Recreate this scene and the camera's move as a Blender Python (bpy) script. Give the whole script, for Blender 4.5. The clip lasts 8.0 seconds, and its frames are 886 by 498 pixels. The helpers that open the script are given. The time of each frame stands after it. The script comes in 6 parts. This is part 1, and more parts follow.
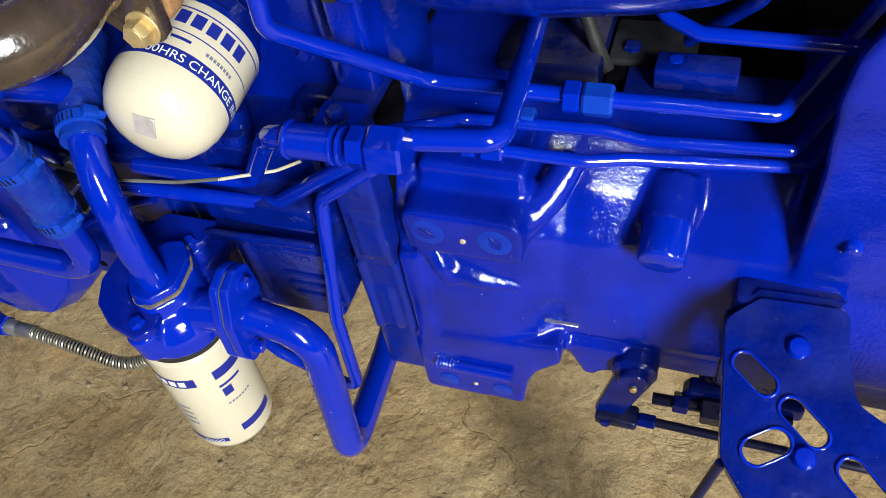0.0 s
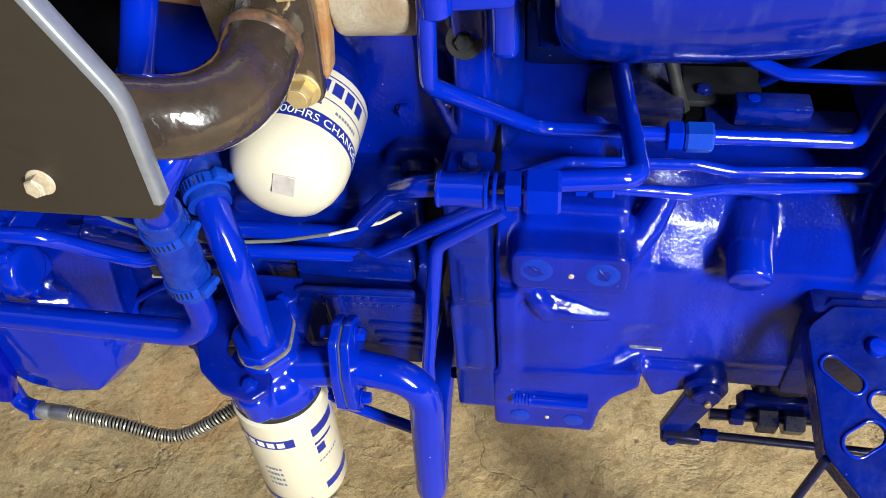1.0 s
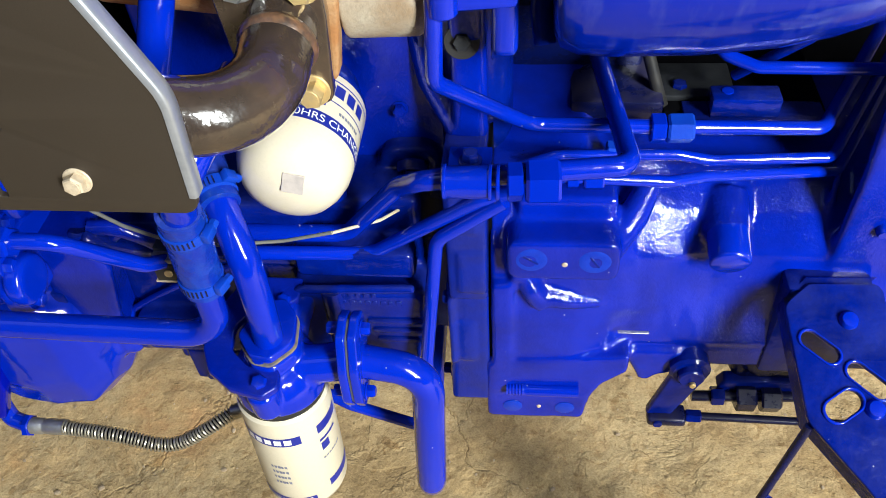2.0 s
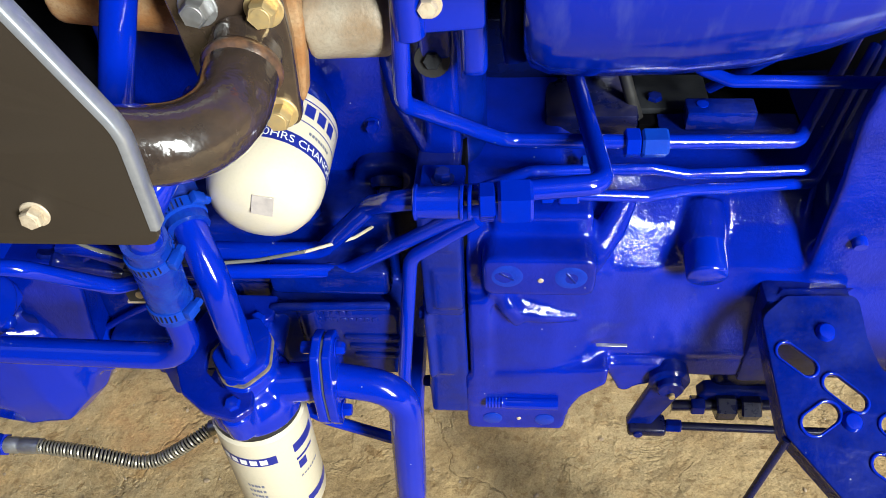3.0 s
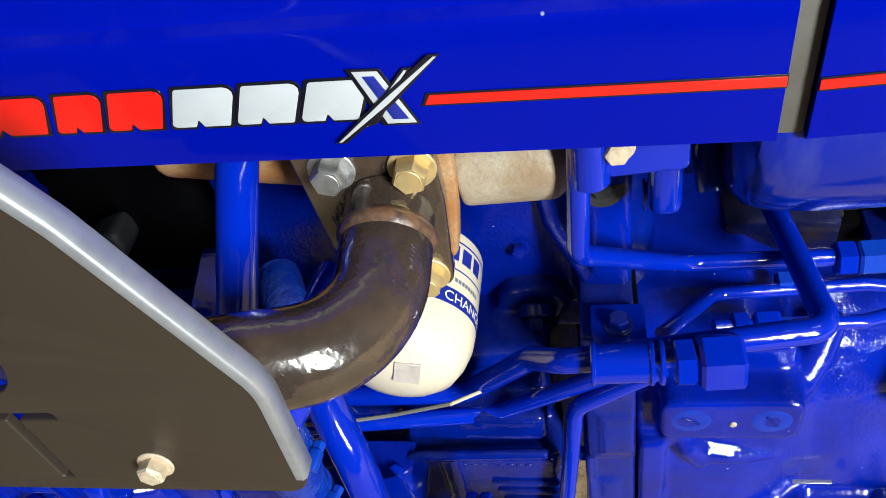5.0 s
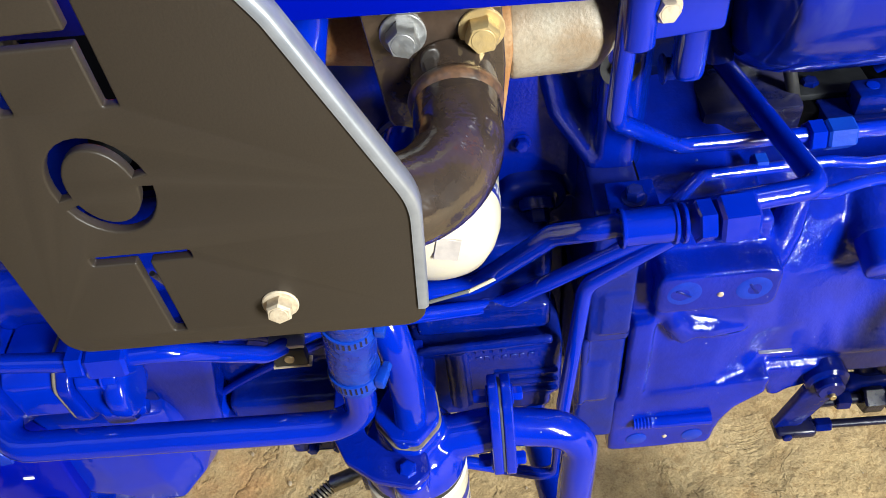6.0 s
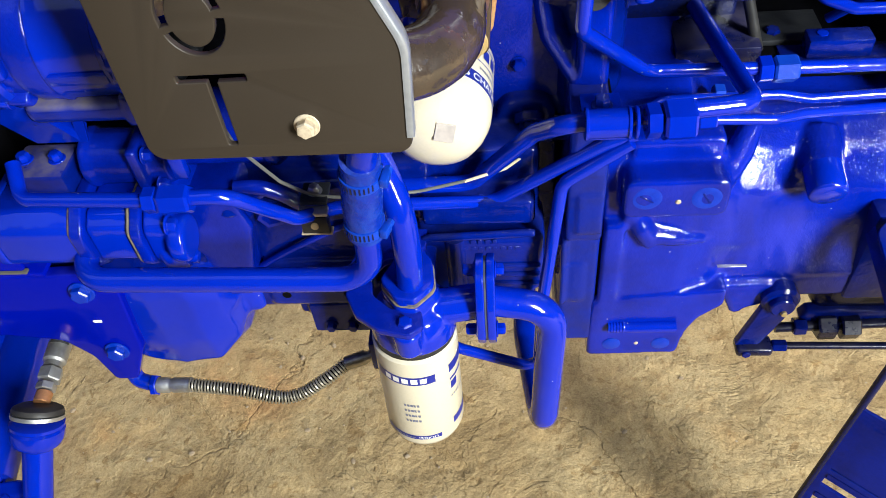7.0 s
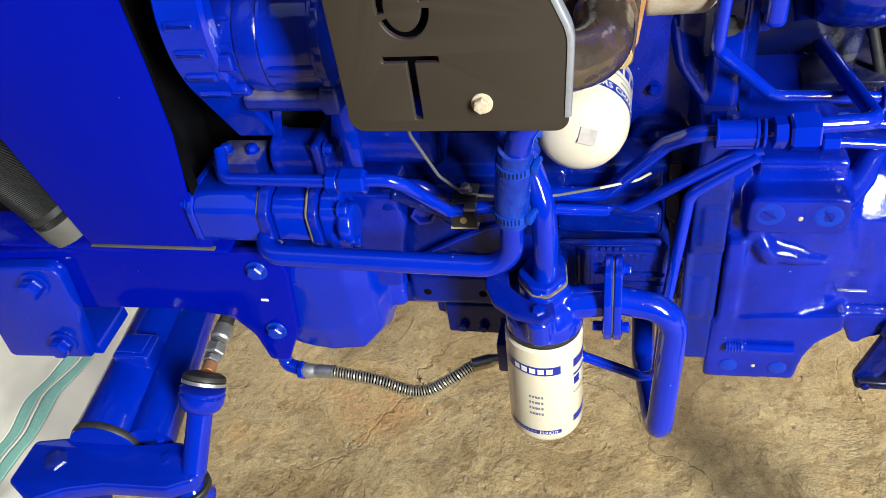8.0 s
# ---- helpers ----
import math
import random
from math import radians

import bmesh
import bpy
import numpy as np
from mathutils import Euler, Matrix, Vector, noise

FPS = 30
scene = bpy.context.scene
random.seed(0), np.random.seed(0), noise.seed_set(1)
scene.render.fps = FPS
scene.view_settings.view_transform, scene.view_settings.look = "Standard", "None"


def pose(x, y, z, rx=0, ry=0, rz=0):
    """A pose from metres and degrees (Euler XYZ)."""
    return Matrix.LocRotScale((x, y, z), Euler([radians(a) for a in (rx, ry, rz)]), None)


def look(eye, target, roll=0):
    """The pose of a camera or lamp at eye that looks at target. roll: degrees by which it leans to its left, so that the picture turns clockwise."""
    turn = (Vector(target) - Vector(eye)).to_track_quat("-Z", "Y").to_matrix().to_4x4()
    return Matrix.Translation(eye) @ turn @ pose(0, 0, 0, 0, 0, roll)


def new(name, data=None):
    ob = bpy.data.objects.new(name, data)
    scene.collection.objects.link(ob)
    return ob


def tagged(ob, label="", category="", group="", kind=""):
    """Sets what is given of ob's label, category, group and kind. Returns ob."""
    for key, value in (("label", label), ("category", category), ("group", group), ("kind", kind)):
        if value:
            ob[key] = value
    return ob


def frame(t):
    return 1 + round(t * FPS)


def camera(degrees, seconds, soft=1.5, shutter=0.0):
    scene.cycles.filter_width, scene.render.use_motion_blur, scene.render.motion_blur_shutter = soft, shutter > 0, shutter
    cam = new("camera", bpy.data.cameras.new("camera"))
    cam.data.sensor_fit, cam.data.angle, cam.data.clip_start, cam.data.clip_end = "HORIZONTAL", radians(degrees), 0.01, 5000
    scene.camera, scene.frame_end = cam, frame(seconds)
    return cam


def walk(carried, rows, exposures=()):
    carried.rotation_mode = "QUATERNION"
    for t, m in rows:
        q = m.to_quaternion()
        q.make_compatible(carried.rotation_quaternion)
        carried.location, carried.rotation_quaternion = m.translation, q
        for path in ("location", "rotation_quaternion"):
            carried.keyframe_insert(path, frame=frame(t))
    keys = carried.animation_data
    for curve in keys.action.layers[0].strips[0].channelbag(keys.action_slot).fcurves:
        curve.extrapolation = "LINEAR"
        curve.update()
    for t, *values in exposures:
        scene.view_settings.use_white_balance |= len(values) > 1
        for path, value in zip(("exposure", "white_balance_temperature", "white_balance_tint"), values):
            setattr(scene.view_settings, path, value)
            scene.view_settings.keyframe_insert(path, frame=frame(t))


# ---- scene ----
cam = camera(58.3, 8.0, soft=0.7)
PATH = [
    (0, (0.0454, -0.0023, 1.312), (-0.5335, 1.1527, -0.214), -11.8),
    (0.5, (-0.0427, -0.0426, 1.343), (-0.5837, 1.1544, -0.165), -10.8),
    (1, (-0.157, -0.0829, 1.353), (-0.4692, 1.24, -0.114), -6.2),
    (1.5, (-0.208, -0.1244, 1.365), (-0.4303, 1.2376, -0.083), -4.6),
    (2.8, (-0.179, -0.1257, 1.363), (-0.3485, 1.2393, -0.088), -4.7),
    (3, (-0.1844, -0.1029, 1.374), (-0.3538, 1.255, -0.085), -4.5),
    (3.5, (-0.1826, -0.0427, 1.38), (-0.4669, 1.3051, -0.071), -8.3),
    (4, (-0.1813, 0.0216, 1.367), (-0.6133, 1.354, -0.061), -12.7),
    (4.5, (-0.2008, 0.054, 1.359), (-0.7373, 1.3692, -0.049), -15.5),
    (4.7, (-0.2296, 0.0572, 1.365), (-0.7249, 1.3899, -0.041), -15.0),
    (5.8, (-0.3475, 0.0204, 1.375), (-0.4385, 1.4126, -0.059), -8.3),
    (6, (-0.3837, -0.0228, 1.356), (-0.4545, 1.3168, -0.128), -7.4),
    (6.5, (-0.3954, -0.0909, 1.369), (-0.4847, 1.1663, -0.184), -6.0),
    (7, (-0.3411, -0.2058, 1.393), (-0.5114, 1.126, -0.089), -6.7),
    (7.5, (-0.3651, -0.346, 1.403), (-0.7312, 1.0695, 0.038), -8.9),
    (8, (-0.367, -0.3538, 1.4), (-0.7951, 1.0919, 0.087), -9.3),
]
walk(cam, [(t, look(eye, target, roll)) for t, eye, target, roll in PATH], exposures=[(0, 1.35), (1.5, 1.7), (3.0, 1.62), (4.5, 1.45), (6.0, 1.8), (8.0, 1.8)])

# ---- world, sun, exposure ----
world = bpy.data.worlds.new("sky")
scene.world = world
world.use_nodes = True
wn, wl = world.node_tree.nodes, world.node_tree.links
sky = wn.new("ShaderNodeTexSky")
sky.sky_type, sky.sun_disc = "NISHITA", False
sky.sun_elevation, sky.sun_rotation = radians(70), radians(10)
sky.dust_density, sky.air_density, sky.ozone_density = 3.0, 1.0, 1.0
wn["Background"].inputs["Strength"].default_value = 0.07
wl.new(sky.outputs["Color"], wn["Background"].inputs["Color"])
sun = new("sun", bpy.data.lights.new("sun", "SUN"))
sun.data.energy, sun.data.angle, sun.data.color = 0.12, radians(35), (1.0, 1.0, 0.93)
sun.matrix_world = look((0.6, 1.7, 5.0), (0, 0, 0))
# area lamp standing in for daylight through an unseen yard opening
door = new("door_daylight", bpy.data.lights.new("door_daylight", "AREA"))
door.data.shape, door.data.size, door.data.size_y = "RECTANGLE", 1.2, 2.95
door.data.energy, door.data.color = 330.0, (0.95, 1.0, 0.98)
door.matrix_world = pose(2.84, -3.15, 3.06, 90, 0, 0)

# ---- materials ----
def material(name, color, rough=0.5, metal=0.0, coat=0.0, vary=0.0, vary_color=None, scale=30.0, bump=0.0, bump_scale=250.0,
             bump_mm=0.5, grain=0.0, grain_scale=400.0, dust=0.0, dust_color=(0.35, 0.28, 0.2), rough_vary=0.0, spec=0.5, wave=0.0,
             wave_scale=40.0, wave_mm=2.0, specks=0.0):
    """Two scales of colour variation, an uneven gloss, a fine relief and settled dust on faces that look up."""
    m = bpy.data.materials.new(name)
    m.use_nodes = True
    n, l = m.node_tree.nodes, m.node_tree.links
    b = n["Principled BSDF"]
    b.inputs["Base Color"].default_value = (*color, 1)
    b.inputs["Roughness"].default_value = rough
    b.inputs["Metallic"].default_value = metal
    b.inputs["Specular IOR Level"].default_value = spec
    b.inputs["Coat Weight"].default_value = coat
    b.inputs["Coat Roughness"].default_value = 0.06
    geo = n.new("ShaderNodeNewGeometry")
    pos = geo.outputs["Position"]

    def noise_tex(s, detail=4.0, rgh=0.55):
        t = n.new("ShaderNodeTexNoise")
        t.inputs["Scale"].default_value, t.inputs["Detail"].default_value, t.inputs["Roughness"].default_value = s, detail, rgh
        l.new(pos, t.inputs["Vector"])
        return t.outputs["Fac"]

    def ramp(fac, lo, hi):
        r = n.new("ShaderNodeMapRange")
        r.inputs["From Min"].default_value, r.inputs["From Max"].default_value = lo, hi
        l.new(fac, r.inputs["Value"])
        return r.outputs["Result"]

    def mix(fac, a, c):
        x = n.new("ShaderNodeMix")
        x.data_type = "RGBA"
        l.new(fac, x.inputs["Factor"])
        for sock, v in ((x.inputs["A"], a), (x.inputs["B"], c)):
            if isinstance(v, tuple):
                sock.default_value = (*v, 1)
            else:
                l.new(v, sock)
        return x.outputs["Result"]

    def scaled(fac, k):
        x = n.new("ShaderNodeMath")
        x.operation = "MULTIPLY"
        l.new(fac, x.inputs[0])
        x.inputs[1].default_value = k
        return x.outputs["Value"]

    col = None
    if vary:
        other = vary_color or tuple(c * 0.6 for c in color)
        col = mix(scaled(ramp(noise_tex(scale), 0.4, 0.7), vary), color, other)
    if grain:
        col = mix(scaled(ramp(noise_tex(grain_scale, 2.0), 0.45, 0.75), grain), col or color, tuple(c * 0.45 for c in color))
    if dust:
        sep = n.new("ShaderNodeSeparateXYZ")
        l.new(geo.outputs["Normal"], sep.inputs["Vector"])
        up = ramp(sep.outputs["Z"], 0.2, 1.0)
        d = n.new("ShaderNodeMath")
        d.operation = "MULTIPLY"
        l.new(up, d.inputs[0])
        l.new(scaled(ramp(noise_tex(18.0, 6.0, 0.65), 0.4, 0.72), dust), d.inputs[1])
        col = mix(d.outputs["Value"], col or color, dust_color)
        r = n.new("ShaderNodeMath")
        r.operation = "MULTIPLY_ADD"
        l.new(d.outputs["Value"], r.inputs[0])
        r.inputs[1].default_value, r.inputs[2].default_value = 0.6, rough
        l.new(r.outputs["Value"], b.inputs["Roughness"])
    elif rough_vary:
        r = n.new("ShaderNodeMath")
        r.operation = "MULTIPLY_ADD"
        l.new(ramp(noise_tex(scale * 1.7, 5.0), 0.35, 0.7), r.inputs[0])
        r.inputs[1].default_value, r.inputs[2].default_value = rough_vary, rough
        l.new(r.outputs["Value"], b.inputs["Roughness"])
    if specks:
        vo = n.new("ShaderNodeTexVoronoi")
        vo.inputs["Scale"].default_value = 75.0
        l.new(pos, vo.inputs["Vector"])
        dot = ramp(vo.outputs["Distance"], 0.085, 0.05)
        sp = n.new("ShaderNodeSeparateColor")
        l.new(vo.outputs["Color"], sp.inputs["Color"])
        few = ramp(sp.outputs["Red"], 1.0 - specks, 1.001 - specks)
        both = n.new("ShaderNodeMath")
        both.operation = "MULTIPLY"
        l.new(dot, both.inputs[0])
        l.new(few, both.inputs[1])
        col = mix(both.outputs["Value"], col or color, (0.22, 0.24, 0.34))
    if col is not None:
        l.new(col, b.inputs["Base Color"])
    under = None
    if wave:
        wv = n.new("ShaderNodeBump")
        wv.inputs["Strength"].default_value, wv.inputs["Distance"].default_value = wave, wave_mm / 1000
        l.new(noise_tex(wave_scale, 2.0, 0.5), wv.inputs["Height"])
        under = wv.outputs["Normal"]
        l.new(under, b.inputs["Normal"])
    if bump:
        bn = n.new("ShaderNodeBump")
        if under is not None:
            l.new(under, bn.inputs["Normal"])
        bn.inputs["Strength"].default_value, bn.inputs["Distance"].default_value = bump, bump_mm / 1000
        l.new(noise_tex(bump_scale, 3.0), bn.inputs["Height"])
        l.new(bn.outputs["Normal"], b.inputs["Normal"])
        if coat:
            l.new(bn.outputs["Normal"], b.inputs["Coat Normal"])
    return m


BLUE = (0.0002, 0.0125, 0.31)
DARK_BLUE = (0.0002, 0.004, 0.11)
blue_cast = material("blue_cast_iron_paint", BLUE, 0.06, spec=0.5, vary=0.55, vary_color=DARK_BLUE, scale=14, bump=0.62,
                     bump_scale=300, bump_mm=0.7, dust=0.05, dust_color=(0.08, 0.08, 0.14), wave=0.5, wave_scale=34, wave_mm=2.4, specks=0.1)
# darker copy of the blue paint: grime plus shade held in the colour
blue_rough = material("blue_shaded_grimy_paint", (0.0002, 0.0095, 0.19), 0.1, spec=0.3, vary=0.7, vary_color=(0.0004, 0.004, 0.08), scale=22,
                      bump=0.35, bump_scale=200, bump_mm=1.0, grain=0.25, dust=0.2, dust_color=(0.06, 0.07, 0.14), wave=0.55, wave_scale=50, wave_mm=2.2, specks=0.12)
blue_gloss = material("blue_gloss_enamel", (0.0002, 0.017, 0.38), 0.05, spec=0.6, vary=0.3, vary_color=(0.0002, 0.006, 0.21), scale=9,
                      bump=0.14, bump_scale=110, bump_mm=0.4, rough_vary=0.1, wave=0.6, wave_scale=36, wave_mm=1.6, specks=0.09)
blue_sheet = material("blue_sheet_metal_paint", (0.0002, 0.0045, 0.28), 0.09, spec=0.1, vary=0.2, vary_color=(0.0002, 0.003, 0.21), scale=5,
                      bump=0.08, bump_scale=60, bump_mm=0.4, dust=0.06, dust_color=(0.16, 0.16, 0.3), wave=0.35, wave_scale=9, wave_mm=3.0, specks=0.03)
# overspray on clamps; on a union nut it paints the highlight
blue_pale = material("pale_blue_overspray_glint", (0.003, 0.042, 0.38), 0.28, spec=0.3, vary=0.5, vary_color=(0.004, 0.03, 0.32), scale=60, bump=0.4,
                     bump_scale=300, bump_mm=0.6)
# worn blue paint; its purple tint puts a reflected sheen into the colour
blue_worn_sheen = material("worn_blue_purple_sheen", (0.002, 0.013, 0.21), 0.16, spec=0.3, vary=0.6, vary_color=(0.012, 0.014, 0.09), scale=25,
                     bump=0.5, bump_scale=240, bump_mm=0.8, dust=0.18, dust_color=(0.08, 0.07, 0.1), wave=0.6, wave_scale=45, wave_mm=2.0, specks=0.12)
blue_plug = material("bright_blue_plug_paint", (0.001, 0.028, 0.36), 0.2, spec=0.35, vary=0.5, vary_color=(0.0006, 0.012, 0.24), scale=60, bump=0.5, bump_scale=200, bump_mm=0.8)
# near black: paints shade in gaps and holes, serves for grime too
black_gap = material("black_shade_and_grime", (0.0022, 0.0022, 0.003), 0.9, spec=0.04, vary=0.5, vary_color=(0.005, 0.005, 0.008), scale=30)
dull_black = material("dusty_black_casting", (0.02, 0.022, 0.026), 0.5, spec=0.3, vary=0.6, vary_color=(0.04, 0.042, 0.045), scale=50, bump=0.5, bump_scale=250, grain=0.4)
rubber = material("black_rubber", (0.012, 0.012, 0.013), 0.5, vary=0.5, vary_color=(0.03, 0.028, 0.026), scale=40, bump=0.3, bump_scale=200,
                  dust=0.4, dust_color=(0.16, 0.13, 0.09))
shield_paint = material("satin_grey_brown_powder_coat", (0.034, 0.026, 0.019), 0.36, spec=0.35, vary=0.25, vary_color=(0.028, 0.022, 0.018), scale=7,
                        grain=0.25, grain_scale=900, bump=0.25, bump_scale=700, bump_mm=0.2, rough_vary=0.12)
# pale tone holds the light that the shield's slanted edge catches
shield_edge = material("lit_shield_edge", (0.36, 0.38, 0.42), 0.35, metal=0.6, vary=0.4, vary_color=(0.2, 0.22, 0.25), scale=80)
exhaust_paint = material("dark_brown_exhaust_enamel", (0.036, 0.026, 0.021), 0.12, coat=1.0, vary=0.8, vary_color=(0.075, 0.048, 0.032),
                         scale=26, bump=0.42, bump_scale=55, bump_mm=2.4, rough_vary=0.16)
manifold_iron = material("pale_bare_cast_iron", (0.40, 0.35, 0.27), 0.5, vary=0.9, vary_color=(0.22, 0.13, 0.06), scale=17, grain=0.4,
                         grain_scale=350, bump=0.7, bump_scale=260, bump_mm=1.0)
dirt_joint = material("tan_dried_dirt", (0.2, 0.16, 0.1), 0.85, vary=0.8, vary_color=(0.05, 0.05, 0.1), scale=120, bump=0.6, bump_scale=400)
blue_dusty = material("dusty_blue_paint", (0.001, 0.012, 0.22), 0.22, vary=0.6, vary_color=(0.0006, 0.005, 0.1), scale=40, bump=0.4, bump_scale=300,
                      dust=0.85, dust_color=(0.2, 0.17, 0.14))
# greasy linkage paint, also used to paint shade on deck, cover and recess
dark_linkage = material("black_blue_grease_and_shade", (0.0008, 0.004, 0.05), 0.25, vary=0.7, vary_color=(0.003, 0.004, 0.02), scale=40, bump=0.5, bump_scale=200,
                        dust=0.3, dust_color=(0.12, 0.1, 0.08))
weld_rust = material("rust_browned_weld", (0.05, 0.032, 0.024), 0.3, coat=0.4, vary=0.9, vary_color=(0.2, 0.10, 0.05), scale=90, bump=0.7, bump_scale=260)
rust_iron = material("rusty_cast_iron", (0.30, 0.13, 0.04), 0.75, vary=0.8, vary_color=(0.42, 0.3, 0.17), scale=35, grain=0.4, bump=0.7,
                     bump_scale=200, bump_mm=1.0)
white_can = material("ivory_white_can_paint", (0.64, 0.575, 0.44), 0.22, coat=0.2, vary=0.3, vary_color=(0.59, 0.515, 0.37), scale=16,
                     bump=0.05, bump_scale=60, grain=0.08)
navy_print = material("navy_printed_ink", (0.012, 0.022, 0.24), 0.3, vary=0.3, scale=60)
grey_print = material("grey_printed_ink", (0.16, 0.17, 0.24), 0.4, vary=0.3, scale=60)
white_print = material("white_printed_ink", (0.8, 0.79, 0.76), 0.35, vary=0.1, scale=60)
foil = material("silver_foil_sticker", (0.62, 0.56, 0.52), 0.3, metal=0.3, vary=0.8, vary_color=(0.42, 0.38, 0.37), scale=70)
zinc = material("zinc_plated_steel", (0.5, 0.5, 0.5), 0.34, metal=0.85, vary=0.5, vary_color=(0.36, 0.34, 0.3), scale=120, bump=0.2,
                bump_scale=500, rough_vary=0.2)
brass_zinc = material("yellow_zinc_plated_steel", (0.62, 0.45, 0.2), 0.4, metal=0.6, vary=0.6, vary_color=(0.5, 0.38, 0.22), scale=140,
                      bump=0.3, bump_scale=500, rough_vary=0.2)
weathered = material("weathered_pale_bolt", (0.6, 0.5, 0.36), 0.55, metal=0.25, vary=0.7, vary_color=(0.4, 0.3, 0.2), scale=220, bump=0.5,
                     bump_scale=500)
copper = material("copper_fitting", (0.6, 0.28, 0.12), 0.4, metal=0.7, vary=0.5, scale=150)
spring_steel = material("steel_spring_wire", (0.45, 0.42, 0.34), 0.38, metal=0.8, vary=0.6, vary_color=(0.25, 0.22, 0.17), scale=140)
red_decal = material("red_vinyl", (0.78, 0.012, 0.008), 0.25, coat=0.3, vary=0.15, scale=30)
white_decal = material("silver_white_vinyl", (0.45, 0.48, 0.51), 0.28, coat=0.3, vary=0.4, vary_color=(0.5, 0.52, 0.55), scale=60)
black_decal = material("black_vinyl", (0.006, 0.006, 0.012), 0.3, coat=0.3)
seal_strip = material("grey_brown_seal_strip", (0.09, 0.085, 0.075), 0.6, vary=0.6, vary_color=(0.06, 0.055, 0.045), scale=40, bump=0.3)
cream_wire = material("cream_cable_sheath", (0.5, 0.43, 0.3), 0.45, vary=0.4, scale=100)
grey_wire = material("grey_cable_sheath", (0.13, 0.13, 0.12), 0.45, vary=0.4, scale=100)
hose_blue = material("blue_painted_rubber_hose", (0.002, 0.02, 0.27), 0.22, spec=0.4, vary=0.6, vary_color=(0.006, 0.05, 0.34), scale=70, bump=0.9,
                     bump_scale=110, bump_mm=2.2, dust=0.2, dust_color=(0.2, 0.22, 0.3))
gasket = material("grey_gasket_sealant", (0.06, 0.07, 0.1), 0.55, vary=0.5, scale=90, bump=0.4)
sack_weave = material("woven_polypropylene", (0.74, 0.68, 0.54), 0.6, vary=0.5, vary_color=(0.68, 0.63, 0.5), scale=9, bump=0.5, bump_scale=420,
                      bump_mm=0.6, grain=0.15, grain_scale=500)
sack_green = material("green_woven_stripe", (0.2, 0.45, 0.35), 0.6, vary=0.5, vary_color=(0.42, 0.6, 0.5), scale=220, bump=0.5, bump_scale=420)
# unseen walls and roof are kept dark to limit bounced light
plaster = material("bare_plaster", (0.06, 0.054, 0.047), 0.9, vary=0.5, scale=3, bump=0.5, bump_scale=60)
roofing = material("grey_sheet_roofing", (0.045, 0.045, 0.044), 0.6, vary=0.4, scale=4)


def mesh_braid():
    m = material("black_braided_sleeve", (0.006, 0.006, 0.007), 0.45, spec=0.2, vary=0.4, vary_color=(0.03, 0.03, 0.03), scale=300)
    n, l = m.node_tree.nodes, m.node_tree.links
    w = n.new("ShaderNodeTexWave")
    w.inputs["Scale"].default_value, w.bands_direction = 140, "DIAGONAL"
    bump = n.new("ShaderNodeBump")
    bump.inputs["Strength"].default_value, bump.inputs["Distance"].default_value = 0.9, 0.001
    g = n.new("ShaderNodeNewGeometry")
    l.new(g.outputs["Position"], w.inputs["Vector"])
    l.new(w.outputs["Fac"], bump.inputs["Height"])
    l.new(bump.outputs["Normal"], n["Principled BSDF"].inputs["Normal"])
    return m


braid = mesh_braid()


